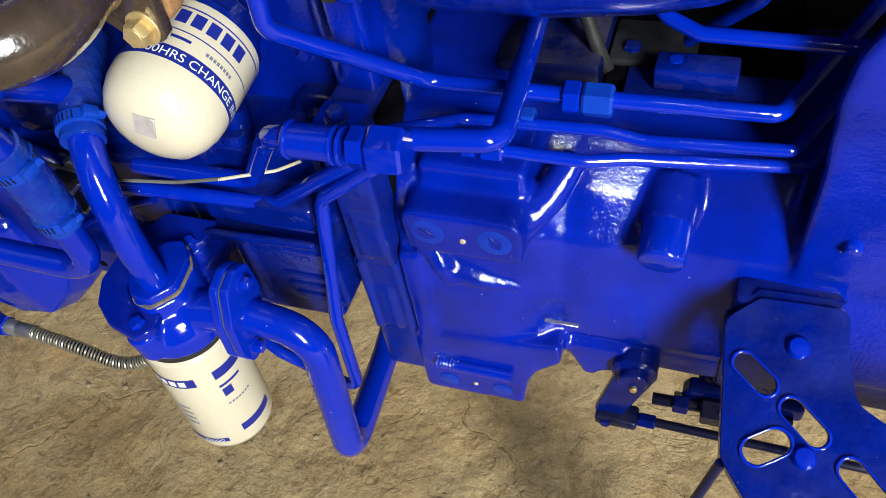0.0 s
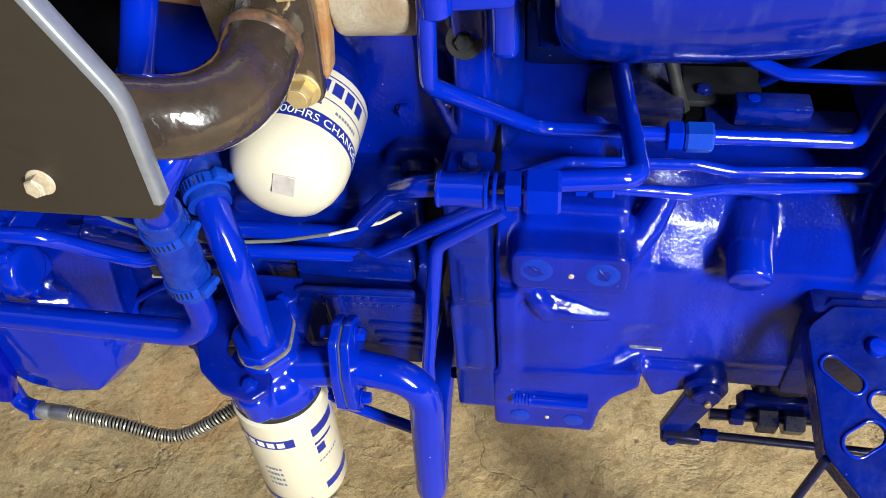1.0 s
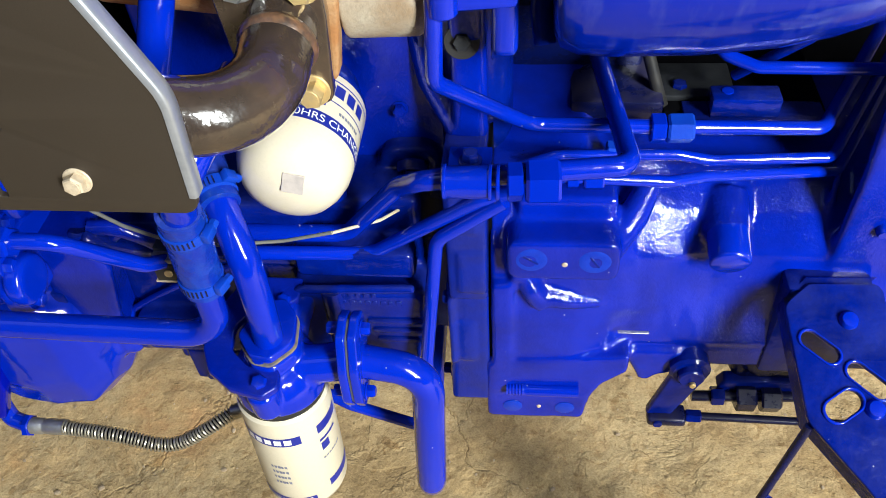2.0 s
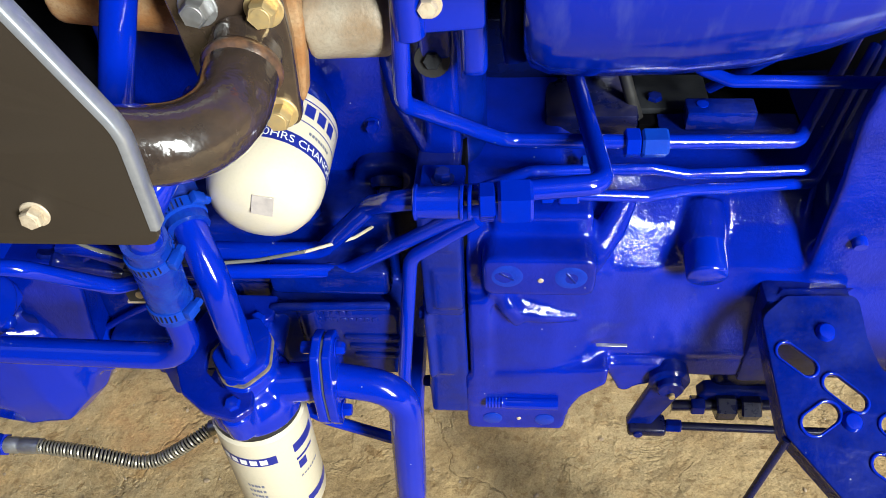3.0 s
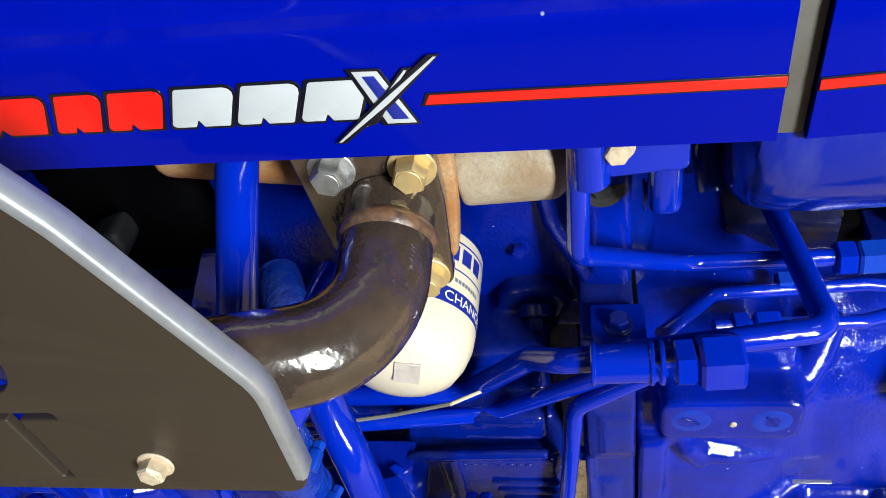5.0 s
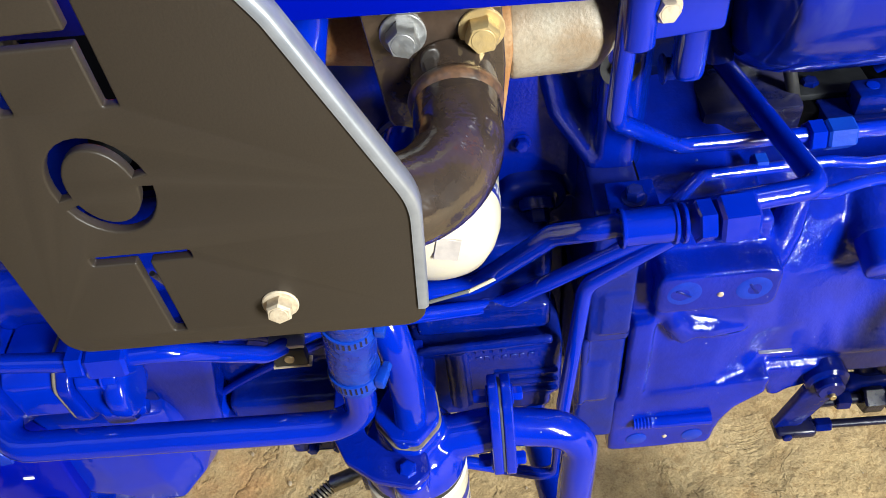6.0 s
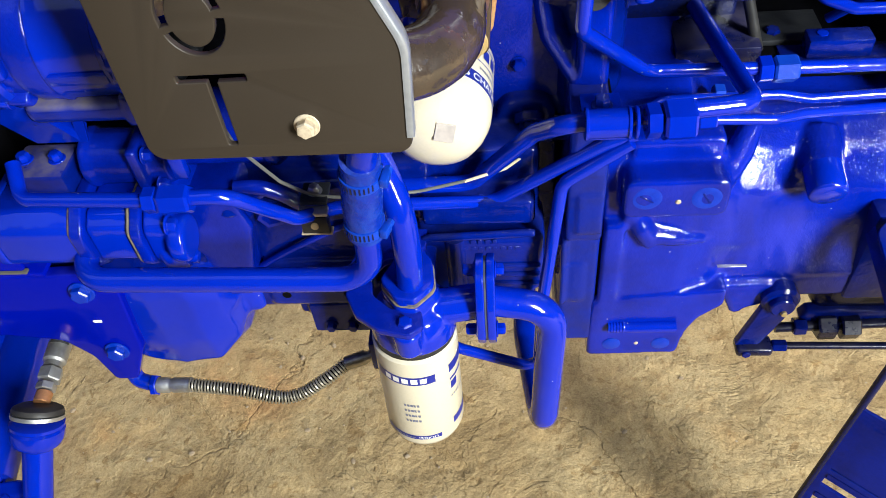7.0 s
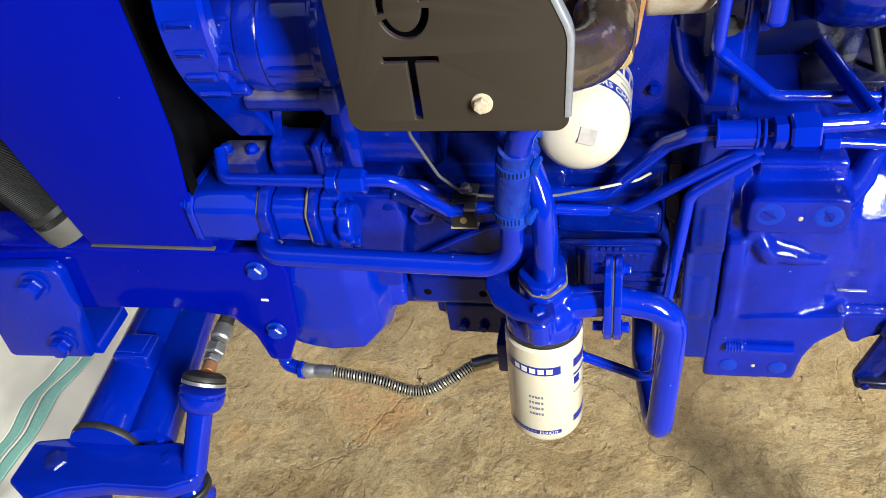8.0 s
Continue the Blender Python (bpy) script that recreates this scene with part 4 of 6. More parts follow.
def hydraulic_filter():
    f = thing("hydraulic_filter", "ivory white spin-on filter under a blue head", "filter", (LFX, LFY, 0.455))
    o, R = V((LFX, LFY, 0.455)), 0.0505
    ax = V((0.01, 0.05, 1)).normalized()
    c = part("canister", lathe([(0, 0.003), (0.036, 0.0025), (0.043, 0.0), (0.048, 0.004), (R, 0.012), (R, 0.178), (R - 0.003, 0.181), (R - 0.006, 0.184)], o, ax, 56), white_can, f,
             "glossy ivory painted can")
    r = R + 0.0003

    def put(bm):
        return oriented(bm, o, ax)

    A = HYD_TURN
    for z0, z1, a0, a1 in ((0.138, 0.153, 0.0, 1.55), (0.02, 0.028, 0.0, 1.55), (0.138, 0.153, 1.95, 2.7), (0.03, 0.043, 1.95, 2.9)):
        part("navy_band", put(curved_bar(r, z0, z1, A + a0, A + a1)), navy_print, c)
    for k in range(5):
        part("logo_bar", put(curved_bar(r + 0.0002, 0.141, 0.15, A + 0.3 + 0.22 * k, A + 0.46 + 0.22 * k)), white_print, c)
    part("logo_panel", put(joined([curved_bar(r, 0.104, 0.118, A + 1.97, A + 2.2), curved_bar(r, 0.122, 0.126, A + 1.95, A + 2.5)])), navy_print, c)
    bars = ([curved_bar(r, 0.06 + 0.011 * j, 0.0645 + 0.011 * j, A + 0.7 + 0.08 * k, A + 0.75 + 0.08 * k + 0.01 * ((j * 3 + k) % 3))
                                   for j in range(4) for k in range(5)] +
                                  [curved_bar(r, 0.088, 0.091, A + 1.95 + 0.09 * k, A + 2.01 + 0.09 * k) for k in range(7)] +
                                  [curved_bar(r + 0.0003, 0.0225, 0.0255, A + 0.3 + 0.1 * k, A + 0.37 + 0.1 * k) for k in range(6)])
    for bar in bars:
        part("print_bar", put(bar), grey_print, c)
    part("lettering", put(curved_text("PERIOD", 0.0075, r + 0.0003, 0.0212, A + 0.95)), white_print, c)
    part("seal_ring", lathe([(R - 0.004, 0.183), (R - 0.002, 0.184), (R - 0.002, 0.188), (R - 0.006, 0.189)], o, ax, 40), rubber, f)
    return f


HYD_TURN = 2.1
HYDRAULIC = hydraulic_filter()


def filter_head(h):
    z0 = 0.643
    tri = soft_poly([(-0.488, 0.350), (-0.468, 0.322), (-0.446, 0.318), (-0.424, 0.342), (-0.428, 0.378), (-0.446, 0.400), (-0.466, 0.394)], [0.012, 0.016, 0.016, 0.02, 0.02, 0.014, 0.014])
    pieces = [lathe([(0.044, 0), (0.05, 0.003), (0.05, 0.022), (0.047, 0.03), (0.041, 0.042), (0.03, 0.05)], (LFX + 0.003, LFY + 0.01, z0), (0, 0.05, 1), 40),
              sweep([(LFX, 0.345, 0.676), (-0.378, 0.353, 0.682)], 0.021, 24),
              slab(tri, (0, 0, 0.682), (1, 0, 0), (0, 1, 0.03), 0.04, 0.003),
              disc((-0.457, 0.308, 0.655), (0, -0.1, 1), 0.0165, 0.042, 0.003),
              disc((-0.455, 0.412, 0.665), (0, -0.1, 1), 0.0155, 0.036, 0.003),
              box((-0.468, 0.39, 0.665), (-0.43, 0.44, 0.69), 0.005)]
    part("head_casting", cast(pieces, 0.0026, 4, 0.0003), blue_gloss, h, "", 60)
    ear = [(-0.440, 0.445), (-0.505, 0.445), (-0.527, 0.395), (-0.528, 0.347), (-0.514, 0.318), (-0.487, 0.298), (-0.452, 0.289), (-0.437, 0.303), (-0.440, 0.323), (-0.474, 0.326), (-0.497, 0.346), (-0.500, 0.376),
           (-0.486, 0.396), (-0.458, 0.402), (-0.440, 0.415)]
    part("mounting_plate", slab(soft_poly(ear, [0.004, 0.012, 0.016, 0.016, 0.014, 0.014, 0.014, 0.01, 0.01, 0.012, 0.016, 0.016, 0.012, 0.01, 0.008], 4), (0, 0, 0.694), (1, 0, 0), (0, 1, 0.02), 0.010, 0.0022), blue_cast, h,
         "dark blue hook-shaped bracket plate")
    part("gasket", slab(tri, (0, 0, 0.7045), (1, 0, 0), (0, 1, 0.03), 0.003, 0.0006), dirt_joint, h, "tan dirty gasket edge")
    part("pipe_flange", slab([(-0.456 + (x + 0.456) * 0.955, 0.36 + (y - 0.36) * 0.955) for x, y in tri], (0, 0, 0.7115), (1, 0, 0), (0, 1, 0.03), 0.0105, 0.002), blue_gloss, h)
    part("weld_fillet", lathe([(0.0205, 0), (0.019, 0.003), (0.0162, 0.006), (0.0152, 0.011)], (-0.4535, 0.3475, 0.7165), (0.05, -0.05, 1), 30), blue_gloss, h)
    bolt("flange_bolt", (-0.4585, 0.3285, 0.7165), (0, -0.05, 1), 0.0115, blue_gloss, h)
    bolt("flange_bolt", (-0.4445, 0.385, 0.7175), (0, 0.02, 1), 0.0115, blue_gloss, h)
    bolt("bracket_bolt", (-0.457, 0.3065, 0.6985), (0, -0.15, 1), 0.0145, blue_gloss, h)
    bolt("bracket_bolt", (-0.455, 0.412, 0.7005), (0, -0.25, 1), 0.0145, blue_gloss, h)
    # outlet flange pair
    for x0, x1, nm in ((-0.381, -0.3715, "outlet_flange"), (-0.3690, -0.3595, "pipe_flange")):
        part(nm, slab(soft_poly([(0.362, 0.745), (0.338, 0.738), (0.322, 0.70), (0.318, 0.655), (0.328, 0.634), (0.348, 0.632), (0.366, 0.65), (0.382, 0.70), (0.380, 0.735)], 0.012),
                      ((x0 + x1) / 2, 0, 0), (0, 1, 0), (0, 0, 1), x1 - x0, 0.0018), blue_gloss, h)
    part("flange_gasket", slab(soft_poly([(0.36, 0.743), (0.339, 0.736), (0.324, 0.70), (0.32, 0.656), (0.33, 0.636), (0.347, 0.634), (0.364, 0.652), (0.38, 0.70), (0.378, 0.733)], 0.012),
                               (-0.37025, 0, 0), (0, 1, 0), (0, 0, 1), 0.0025, 0.0005), gasket, h)
    for y, z in ((0.361, 0.727), (0.337, 0.65)):
        bolt("outlet_bolt", (-0.3595, y, z), (1, 0, 0), 0.0125, blue_gloss, h)
        bolt("outlet_nut", (-0.381, y, z), (-1, 0, 0), 0.0125, blue_gloss, h, head=0.9)
    return h


filter_head(HYDRAULIC)


# ---- pipes ----
def suction_pipe():
    p = thing("suction_pipe", "thick blue bent steel suction pipe below the engine", "pipe", (-0.3, 0.34, 0.42))
    part("tube", pipe([(-0.368, 0.354, 0.682), (-0.294, 0.352, 0.668), (-0.303, 0.335, 0.432), (-0.322, 0.50, 0.402), (-0.322, 0.66, 0.46)], 0.018, [0.045, 0.04, 0.06], 24), blue_gloss, p)
    return p


suction_pipe()


def return_pipe():
    p = thing("return_pipe", "blue steel return pipe with a clamped rubber hose", "pipe", (-0.6, 0.32, 0.76))
    part("tube", pipe([(-0.815, 0.40, 0.775), (-0.80, 0.325, 0.765), (-0.487, 0.325, 0.757), (-0.482, 0.322, 0.845)], 0.0135, [0.03, 0.04], 20), blue_gloss, p)
    part("hose", sweep([(-0.482, 0.322, 0.832), (-0.480, 0.321, 0.87), (-0.475, 0.316, 0.905), (-0.470, 0.308, 0.94)], [0.0185, 0.0195, 0.0195, 0.0185], 28), hose_blue, p,
         "blue oversprayed rubber hose")
    band_clamp("hose_clamp", (-0.4815, 0.322, 0.845), (0.03, -0.03, 1), 0.019, p, (1, -0.35, 0))
    band_clamp("hose_clamp", (-0.473, 0.313, 0.918), (0.08, -0.2, 1), 0.019, p, (1, -0.2, 0))
    part("upper_tube", pipe([(-0.472, 0.312, 0.925), (-0.462, 0.30, 0.965), (-0.44, 0.30, 1.0), (-0.42, 0.38, 1.02)], 0.0145, 0.02, 20), blue_gloss, p)
    return p


return_pipe()


def filter_pipe():
    p = thing("filter_pipe", "blue bent steel pipe rising from the filter head", "pipe", (-0.455, 0.34, 0.71))
    part("tube", sweep(smooth_line([(-0.4535, 0.347, 0.705), (-0.449, 0.344, 0.775), (-0.452, 0.351, 0.83), (-0.466, 0.372, 0.868), (-0.489, 0.41, 0.89), (-0.53, 0.48, 0.90)]), 0.0152, 24), blue_gloss, p)
    part("hose_cuff", sweep([(-0.472, 0.38, 0.879), (-0.50, 0.43, 0.898), (-0.53, 0.49, 0.90)], 0.0195, 24), hose_blue, p, "blue oversprayed rubber cuff")
    band_clamp("hose_clamp", (-0.479, 0.391, 0.886), (-0.5, 0.8, 0.33), 0.0196, p, (0.75, 0.2, 0.6))
    return p


filter_pipe()


def pressure_pipe():
    p = thing("pressure_pipe", "blue hydraulic pressure pipe from the pump", "pipe", (-0.6, 0.33, 0.86))
    part("tube", pipe([(-0.845, 0.38, 0.885), (-0.83, 0.345, 0.868), (-0.69, 0.325, 0.882), (-0.61, 0.325, 0.885), (-0.568, 0.375, 0.80), (-0.53, 0.42, 0.772), (-0.36, 0.452, 0.742),
                       (-0.238, 0.43, 0.845), (-0.21, 0.43, 0.855)], 0.0078, [0.02, 0.03, 0.03, 0.03, 0.04, 0.03, 0.02], 16), blue_gloss, p)
    nut("union_nut", (-0.690, 0.3245, 0.882), (1, 0, 0.02), 0.023, 0.014, blue_gloss, p)
    nut("union_nut", (-0.675, 0.3245, 0.8822), (1, 0, 0.02), 0.026, 0.032, blue_gloss, p, 0.2)
    cl = part("pipe_clip", box((-0.568, 0.383, 0.768), (-0.538, 0.393, 0.792), 0.001), rubber, p, "dark steel pipe clip")
    part("clip_ear", box((-0.568, 0.396, 0.798), (-0.538, 0.428, 0.803), 0.0008), dull_black, cl)
    part("clip_strip", box((-0.569, 0.384, 0.7925), (-0.537, 0.397, 0.7975), 0.0008), zinc, cl, "bright steel strip")
    part("clip_rivet", disc((-0.553, 0.3832, 0.780), (0, -1, 0.2), 0.0045, 0.0025, 0.0008, 14), brass_zinc, cl, "bright brass rivet")
    bolt("clip_bolt", (-0.553, 0.413, 0.803), (0, 0, 1), 0.011, zinc, cl)
    part("clip_edge", box((-0.5705, 0.3825, 0.7655), (-0.5355, 0.3935, 0.7685), 0.0006, 1), weathered, cl, "tan worn clip edge")
    return p


pressure_pipe()


def drain_pipe():
    p = thing("drain_pipe", "thin blue steel pipe dropping beside the flywheel flange", "pipe", (-0.3, 0.42, 0.5))
    part("tube", pipe([(-0.215, 0.425, 0.848), (-0.284, 0.428, 0.79), (-0.303, 0.405, 0.62), (-0.308, 0.40, 0.47), (-0.41, 0.41, 0.505), (-0.47, 0.43, 0.52)], 0.0075, [0.028, 0.05, 0.02, 0.03], 16), blue_gloss, p)
    return p


drain_pipe()


def delivery_pipe():
    p = thing("delivery_pipe", "blue hydraulic delivery pipe with large union nuts", "pipe", (-0.2, 0.39, 0.9))
    part("tube", pipe([(-0.52, 0.455, 0.768), (-0.385, 0.462, 0.762), (-0.315, 0.425, 0.865), (-0.285, 0.397, 0.898), (-0.102, 0.425, 0.894), (-0.121, 0.66, 0.866)], 0.0098, [0.03, 0.04, 0.03, 0.016], 18), blue_gloss, p)
    cl = part("pipe_saddle", sweep([(-0.268, 0.394, 0.899), (-0.227, 0.394, 0.90)], 0.0145, 22), blue_gloss, p)
    part("saddle_foot", box((-0.268, 0.394, 0.878), (-0.227, 0.46, 0.886), 0.002), blue_gloss, cl)
    bolt("saddle_bolt", (-0.247, 0.438, 0.886), (0, 0, 1), 0.014, blue_rough, cl)
    for x in (-0.2685, -0.2285, -0.2215):
        part("collar", disc((x, 0.394, 0.8995), (1, 0, 0), 0.0162, 0.0035, 0.0008), blue_gloss, p)
    nut("union_nut", (-0.212, 0.391, 0.9025), (1, 0.05, 0), 0.03, 0.014, blue_gloss, p)
    nut("union_nut", (-0.196, 0.392, 0.902), (1, 0.05, 0), 0.036, 0.03, blue_gloss, p, 0.25)
    return p


delivery_pipe()


def steering_pipe(name, label, path, r, bends, nuts):
    p = thing(name, label, "pipe", path[0], "pipes along the gearbox")
    part("tube", pipe(path, r, bends, 16), blue_gloss, p)
    for x0, l, af, (y, z), m in nuts:
        nut("union_nut", (x0, y, z), (1, 0.02, 0), af, l, m, p, 0.15)
    return p


# the second nut is pale to put its bright highlight into the paint
steering_pipe("upper_brake_pipe", "blue steel pipe bending down from the bracket along the gearbox",
              [(-0.268, 0.425, 1.09), (-0.273, 0.42, 0.985), (-0.192, 0.512, 0.872), (-0.04, 0.522, 0.862), (0.102, 0.54, 0.848), (0.19, 0.68, 0.90)], 0.0075, [0.02, 0.03, 0.03, 0.016],
              [(-0.0735, 0.015, 0.026, (0.52, 0.862), blue_gloss), (-0.057, 0.026, 0.026, (0.5205, 0.8615), blue_pale)])
steering_pipe("middle_brake_pipe", "thin blue steel pipe with a pale compression nut",
              [(-0.215, 0.44, 0.872), (-0.165, 0.512, 0.832), (-0.04, 0.524, 0.825), (-0.004, 0.526, 0.816), (0.12, 0.538, 0.812), (0.20, 0.66, 0.88)], 0.006, [0.02, 0.03, 0.03, 0.014],
              [(-0.113, 0.012, 0.019, (0.524, 0.829), blue_pale)])
steering_pipe("lower_brake_pipe", "thin blue steel pipe resting on the gearbox shoulder",
              [(-0.17, 0.475, 0.835), (-0.05, 0.49, 0.818), (-0.015, 0.503, 0.814), (0.135, 0.548, 0.785), (0.22, 0.68, 0.87)], 0.0062, [0.03, 0.03, 0.014],
              [(-0.155, 0.012, 0.02, (0.478, 0.832), blue_gloss), (-0.138, 0.02, 0.021, (0.480, 0.8295), blue_gloss)])


# ---- exhaust ----
def exhaust():
    x = thing("exhaust_elbow", "dark brown enamelled exhaust elbow bolted to the manifold", "exhaust pipe", (-0.39, 0.4, 1.03))
    path = rounded([(-0.385, 0.412, 1.047), (-0.385, 0.318, 1.028), (-0.47, 0.285, 1.05), (-0.53, 0.285, 1.06)], [0.07, 0.05], 14)
    part("elbow", sweep(path, [0.0285] * len(path), 40), exhaust_paint, x, "glossy dark brown elbow")
    part("weld_bead", lathe([(0.0285 + 0.0025 * math.sin(math.pi * k / 6), 0.012 * k / 6) for k in range(7)], (-0.385, 0.392, 1.043), (0, -1, -0.2), 36), weld_rust, x, "rust-browned weld bead")
    part("flange", slab(soft_poly([(-0.440, 1.105), (-0.352, 1.105), (-0.3505, 1.05), (-0.3565, 0.974), (-0.382, 0.966), (-0.432, 1.01)], [0.01, 0.012, 0.02, 0.016, 0.016, 0.02]),
                        (0, 0.415, 0), (1, 0, 0), (0, 0, 1), 0.013, 0.002), exhaust_paint, x)
    for (a, b, c), m, lb in (((-0.414, 0.4085, 1.081), zinc, "zinc plated hexagon bolt"), ((-0.365, 0.4085, 1.079), brass_zinc, "yellow zinc hexagon bolt"),
                             ((-0.372, 0.4085, 0.986), brass_zinc, "yellow zinc hexagon bolt")):
        bolt("flange_bolt", (a, b, c), (0, -1, 0.05), 0.019, m, x, True, lb, 0.3 + a * 9)
    mf = thing("exhaust_manifold", "pale bare cast iron manifold with rust at the flange", "manifold", (-0.4, 0.47, 1.0))
    pcs = [sweep([(-0.345, 0.47, 1.045), (-0.29, 0.468, 1.045), (-0.275, 0.48, 1.05)], [0.042, 0.04, 0.03], 28), box((-0.345, 0.45, 1.03), (-0.28, 0.55, 1.11), 0.02),
           sweep([(-0.33, 0.48, 1.045), (-0.33, 0.6, 1.0)], 0.03, 20)]
    part("rear_branch", cast(pcs, 0.003, 5, 0.0006), manifold_iron, mf, "", 60)
    pcs = [sweep([(-0.56, 0.49, 1.06), (-0.43, 0.475, 1.055)], [0.034, 0.036], 24), box((-0.56, 0.47, 1.05), (-0.42, 0.55, 1.12), 0.015)]
    part("front_branch", cast(pcs, 0.003, 5, 0.0006), rust_iron, mf, "rust brown cast branch", 60)
    part("mating_flange", slab(soft_poly([(-0.438, 1.11), (-0.346, 1.11), (-0.344, 1.05), (-0.353, 0.985), (-0.385, 0.975), (-0.43, 1.015)], 0.012), (0, 0.432, 0), (1, 0, 0), (0, 0, 1), 0.02, 0.003),
         rust_iron, mf, "orange rusty flange edge")
    return x


exhaust()


def heat_shield():
    h = thing("heat_shield", "satin grey-brown steel heat shield with cut-out letters", "heat shield", (-0.5, 0.24, 1.005))
    out = soft_poly([(-0.612, 1.005), (-0.4115, 1.005), (-0.4075, 1.098), (-0.452, 1.20), (-0.53, 1.33), (-0.612, 1.33)], [0.014, 0.013, 0.05, 0.05, 0.02, 0.02], 8)
    W = 0.0065

    def arc(a0, a1, n=14):
        cx, cz, rx, rz = -0.545, 1.125, 0.0225, 0.0285
        o = [(cx + rx * math.cos(radians(a0 + (a1 - a0) * k / n)), cz + rz * math.sin(radians(a0 + (a1 - a0) * k / n))) for k in range(n + 1)]
        i = [(cx + (rx - W) * math.cos(radians(a0 + (a1 - a0) * k / n)), cz + (rz - W) * math.sin(radians(a0 + (a1 - a0) * k / n))) for k in range(n + 1)]
        return o + i[::-1]

    holes = [arc(12, 192), arc(205, 372 - 15),
             soft_poly([(-0.570, 1.0805), (-0.570, 1.0745), (-0.5485, 1.0745), (-0.5485, 1.018), (-0.5415, 1.018), (-0.5415, 1.0745), (-0.520, 1.0745), (-0.520, 1.0805)],
                       [0.0025, 0.0025, 0.001, 0.0025, 0.0025, 0.001, 0.0025, 0.0025], 3),
             soft_poly([(-0.570, 1.232), (-0.570, 1.168), (-0.5635, 1.168), (-0.5635, 1.232)], 0.002, 3),
             soft_poly([(-0.520, 1.232), (-0.520, 1.168), (-0.5265, 1.168), (-0.5265, 1.197), (-0.557, 1.197), (-0.557, 1.2035), (-0.5265, 1.2035), (-0.5265, 1.232)], 0.001, 3)]
    part("plate", slab(out, (0, 0.243, 0), (1, 0, 0), (0, 0, 1), 0.006, 0.0012, holes), shield_paint, h, "satin grey-brown plate with the letters HOT cut out")
    edge = [p for p in soft_poly([(-0.4112, 1.02), (-0.407, 1.098), (-0.4512, 1.2005), (-0.53, 1.331)], [0, 0.05, 0.05, 0], 8)]
    bm = bmesh.new()
    rows = []
    for i, (x, z) in enumerate(edge):
        a, b = edge[max(i - 1, 0)], edge[min(i + 1, len(edge) - 1)]
        nx, nz = (b[1] - a[1]), -(b[0] - a[0])
        s = math.hypot(nx, nz)
        nx, nz = nx / s, nz / s
        rows.append([bm.verts.new((x + nx * dn, y, z + nz * dn)) for dn, y in ((-0.0035, 0.2388), (0.0004, 0.2388), (0.0022, 0.2405), (0.0022, 0.2505), (0.0, 0.2525))])
    for a, b in zip(rows, rows[1:]):
        for k in range(4):
            bm.faces.new((a[k], b[k], b[k + 1], a[k + 1]))
    # light strip paints the brightness of the upward edge
    part("bent_edge", bm, shield_edge, h, "shield edge with reflected light in its colour", 60)
    bolt("fixing_bolt", (-0.486, 0.2398, 1.0345), (0, -1, 0.1), 0.0125, weathered, h, True, "pale weathered hexagon bolt", 0.4, 0.6)
    part("stand_off", box((-0.495, 0.246, 1.02), (-0.477, 0.27, 1.05), 0.001), black_gap, h)
    return h


heat_shield()

# ---- bonnet and cowl ----
def sheet(profile, x0, x1, thick, slope=0.0, pivot=0.0, nx=2):
    """A folded sheet along x; profile: (y, z) pairs of the outer face."""
    bm = bmesh.new()
    pts = [V((0, y, z)) for y, z in profile]
    inner = []
    for i, p in enumerate(pts):
        a, b = pts[max(i - 1, 0)], pts[min(i + 1, len(pts) - 1)]
        t = (b - a).normalized()
        inner.append(p + V((0, t.z, -t.y)) * thick)
    ring = pts + inner[::-1]
    cols = []
    for k in range(nx):
        x = x0 + (x1 - x0) * k / (nx - 1)
        cols.append([bm.verts.new((x, p.y, p.z + slope * (x - pivot))) for p in ring])
    n = len(ring)
    for a, b in zip(cols, cols[1:]):
        for k in range(n):
            bm.faces.new((a[k], a[(k + 1) % n], b[(k + 1) % n], b[k]))
    bm.faces.new(cols[0])
    bm.faces.new(cols[-1][::-1])
    return bm


SIDE = [(0.395, 1.101), (0.384, 1.101), (0.3805, 1.1035), (0.380, 1.107), (0.3785, 1.14), (0.377, 1.179), (0.3785, 1.183), (0.384, 1.1865), (0.386, 1.192), (0.388, 1.25), (0.40, 1.32), (0.44, 1.39),
        (0.52, 1.43), (MID, 1.44)]
SLOPE = -0.035


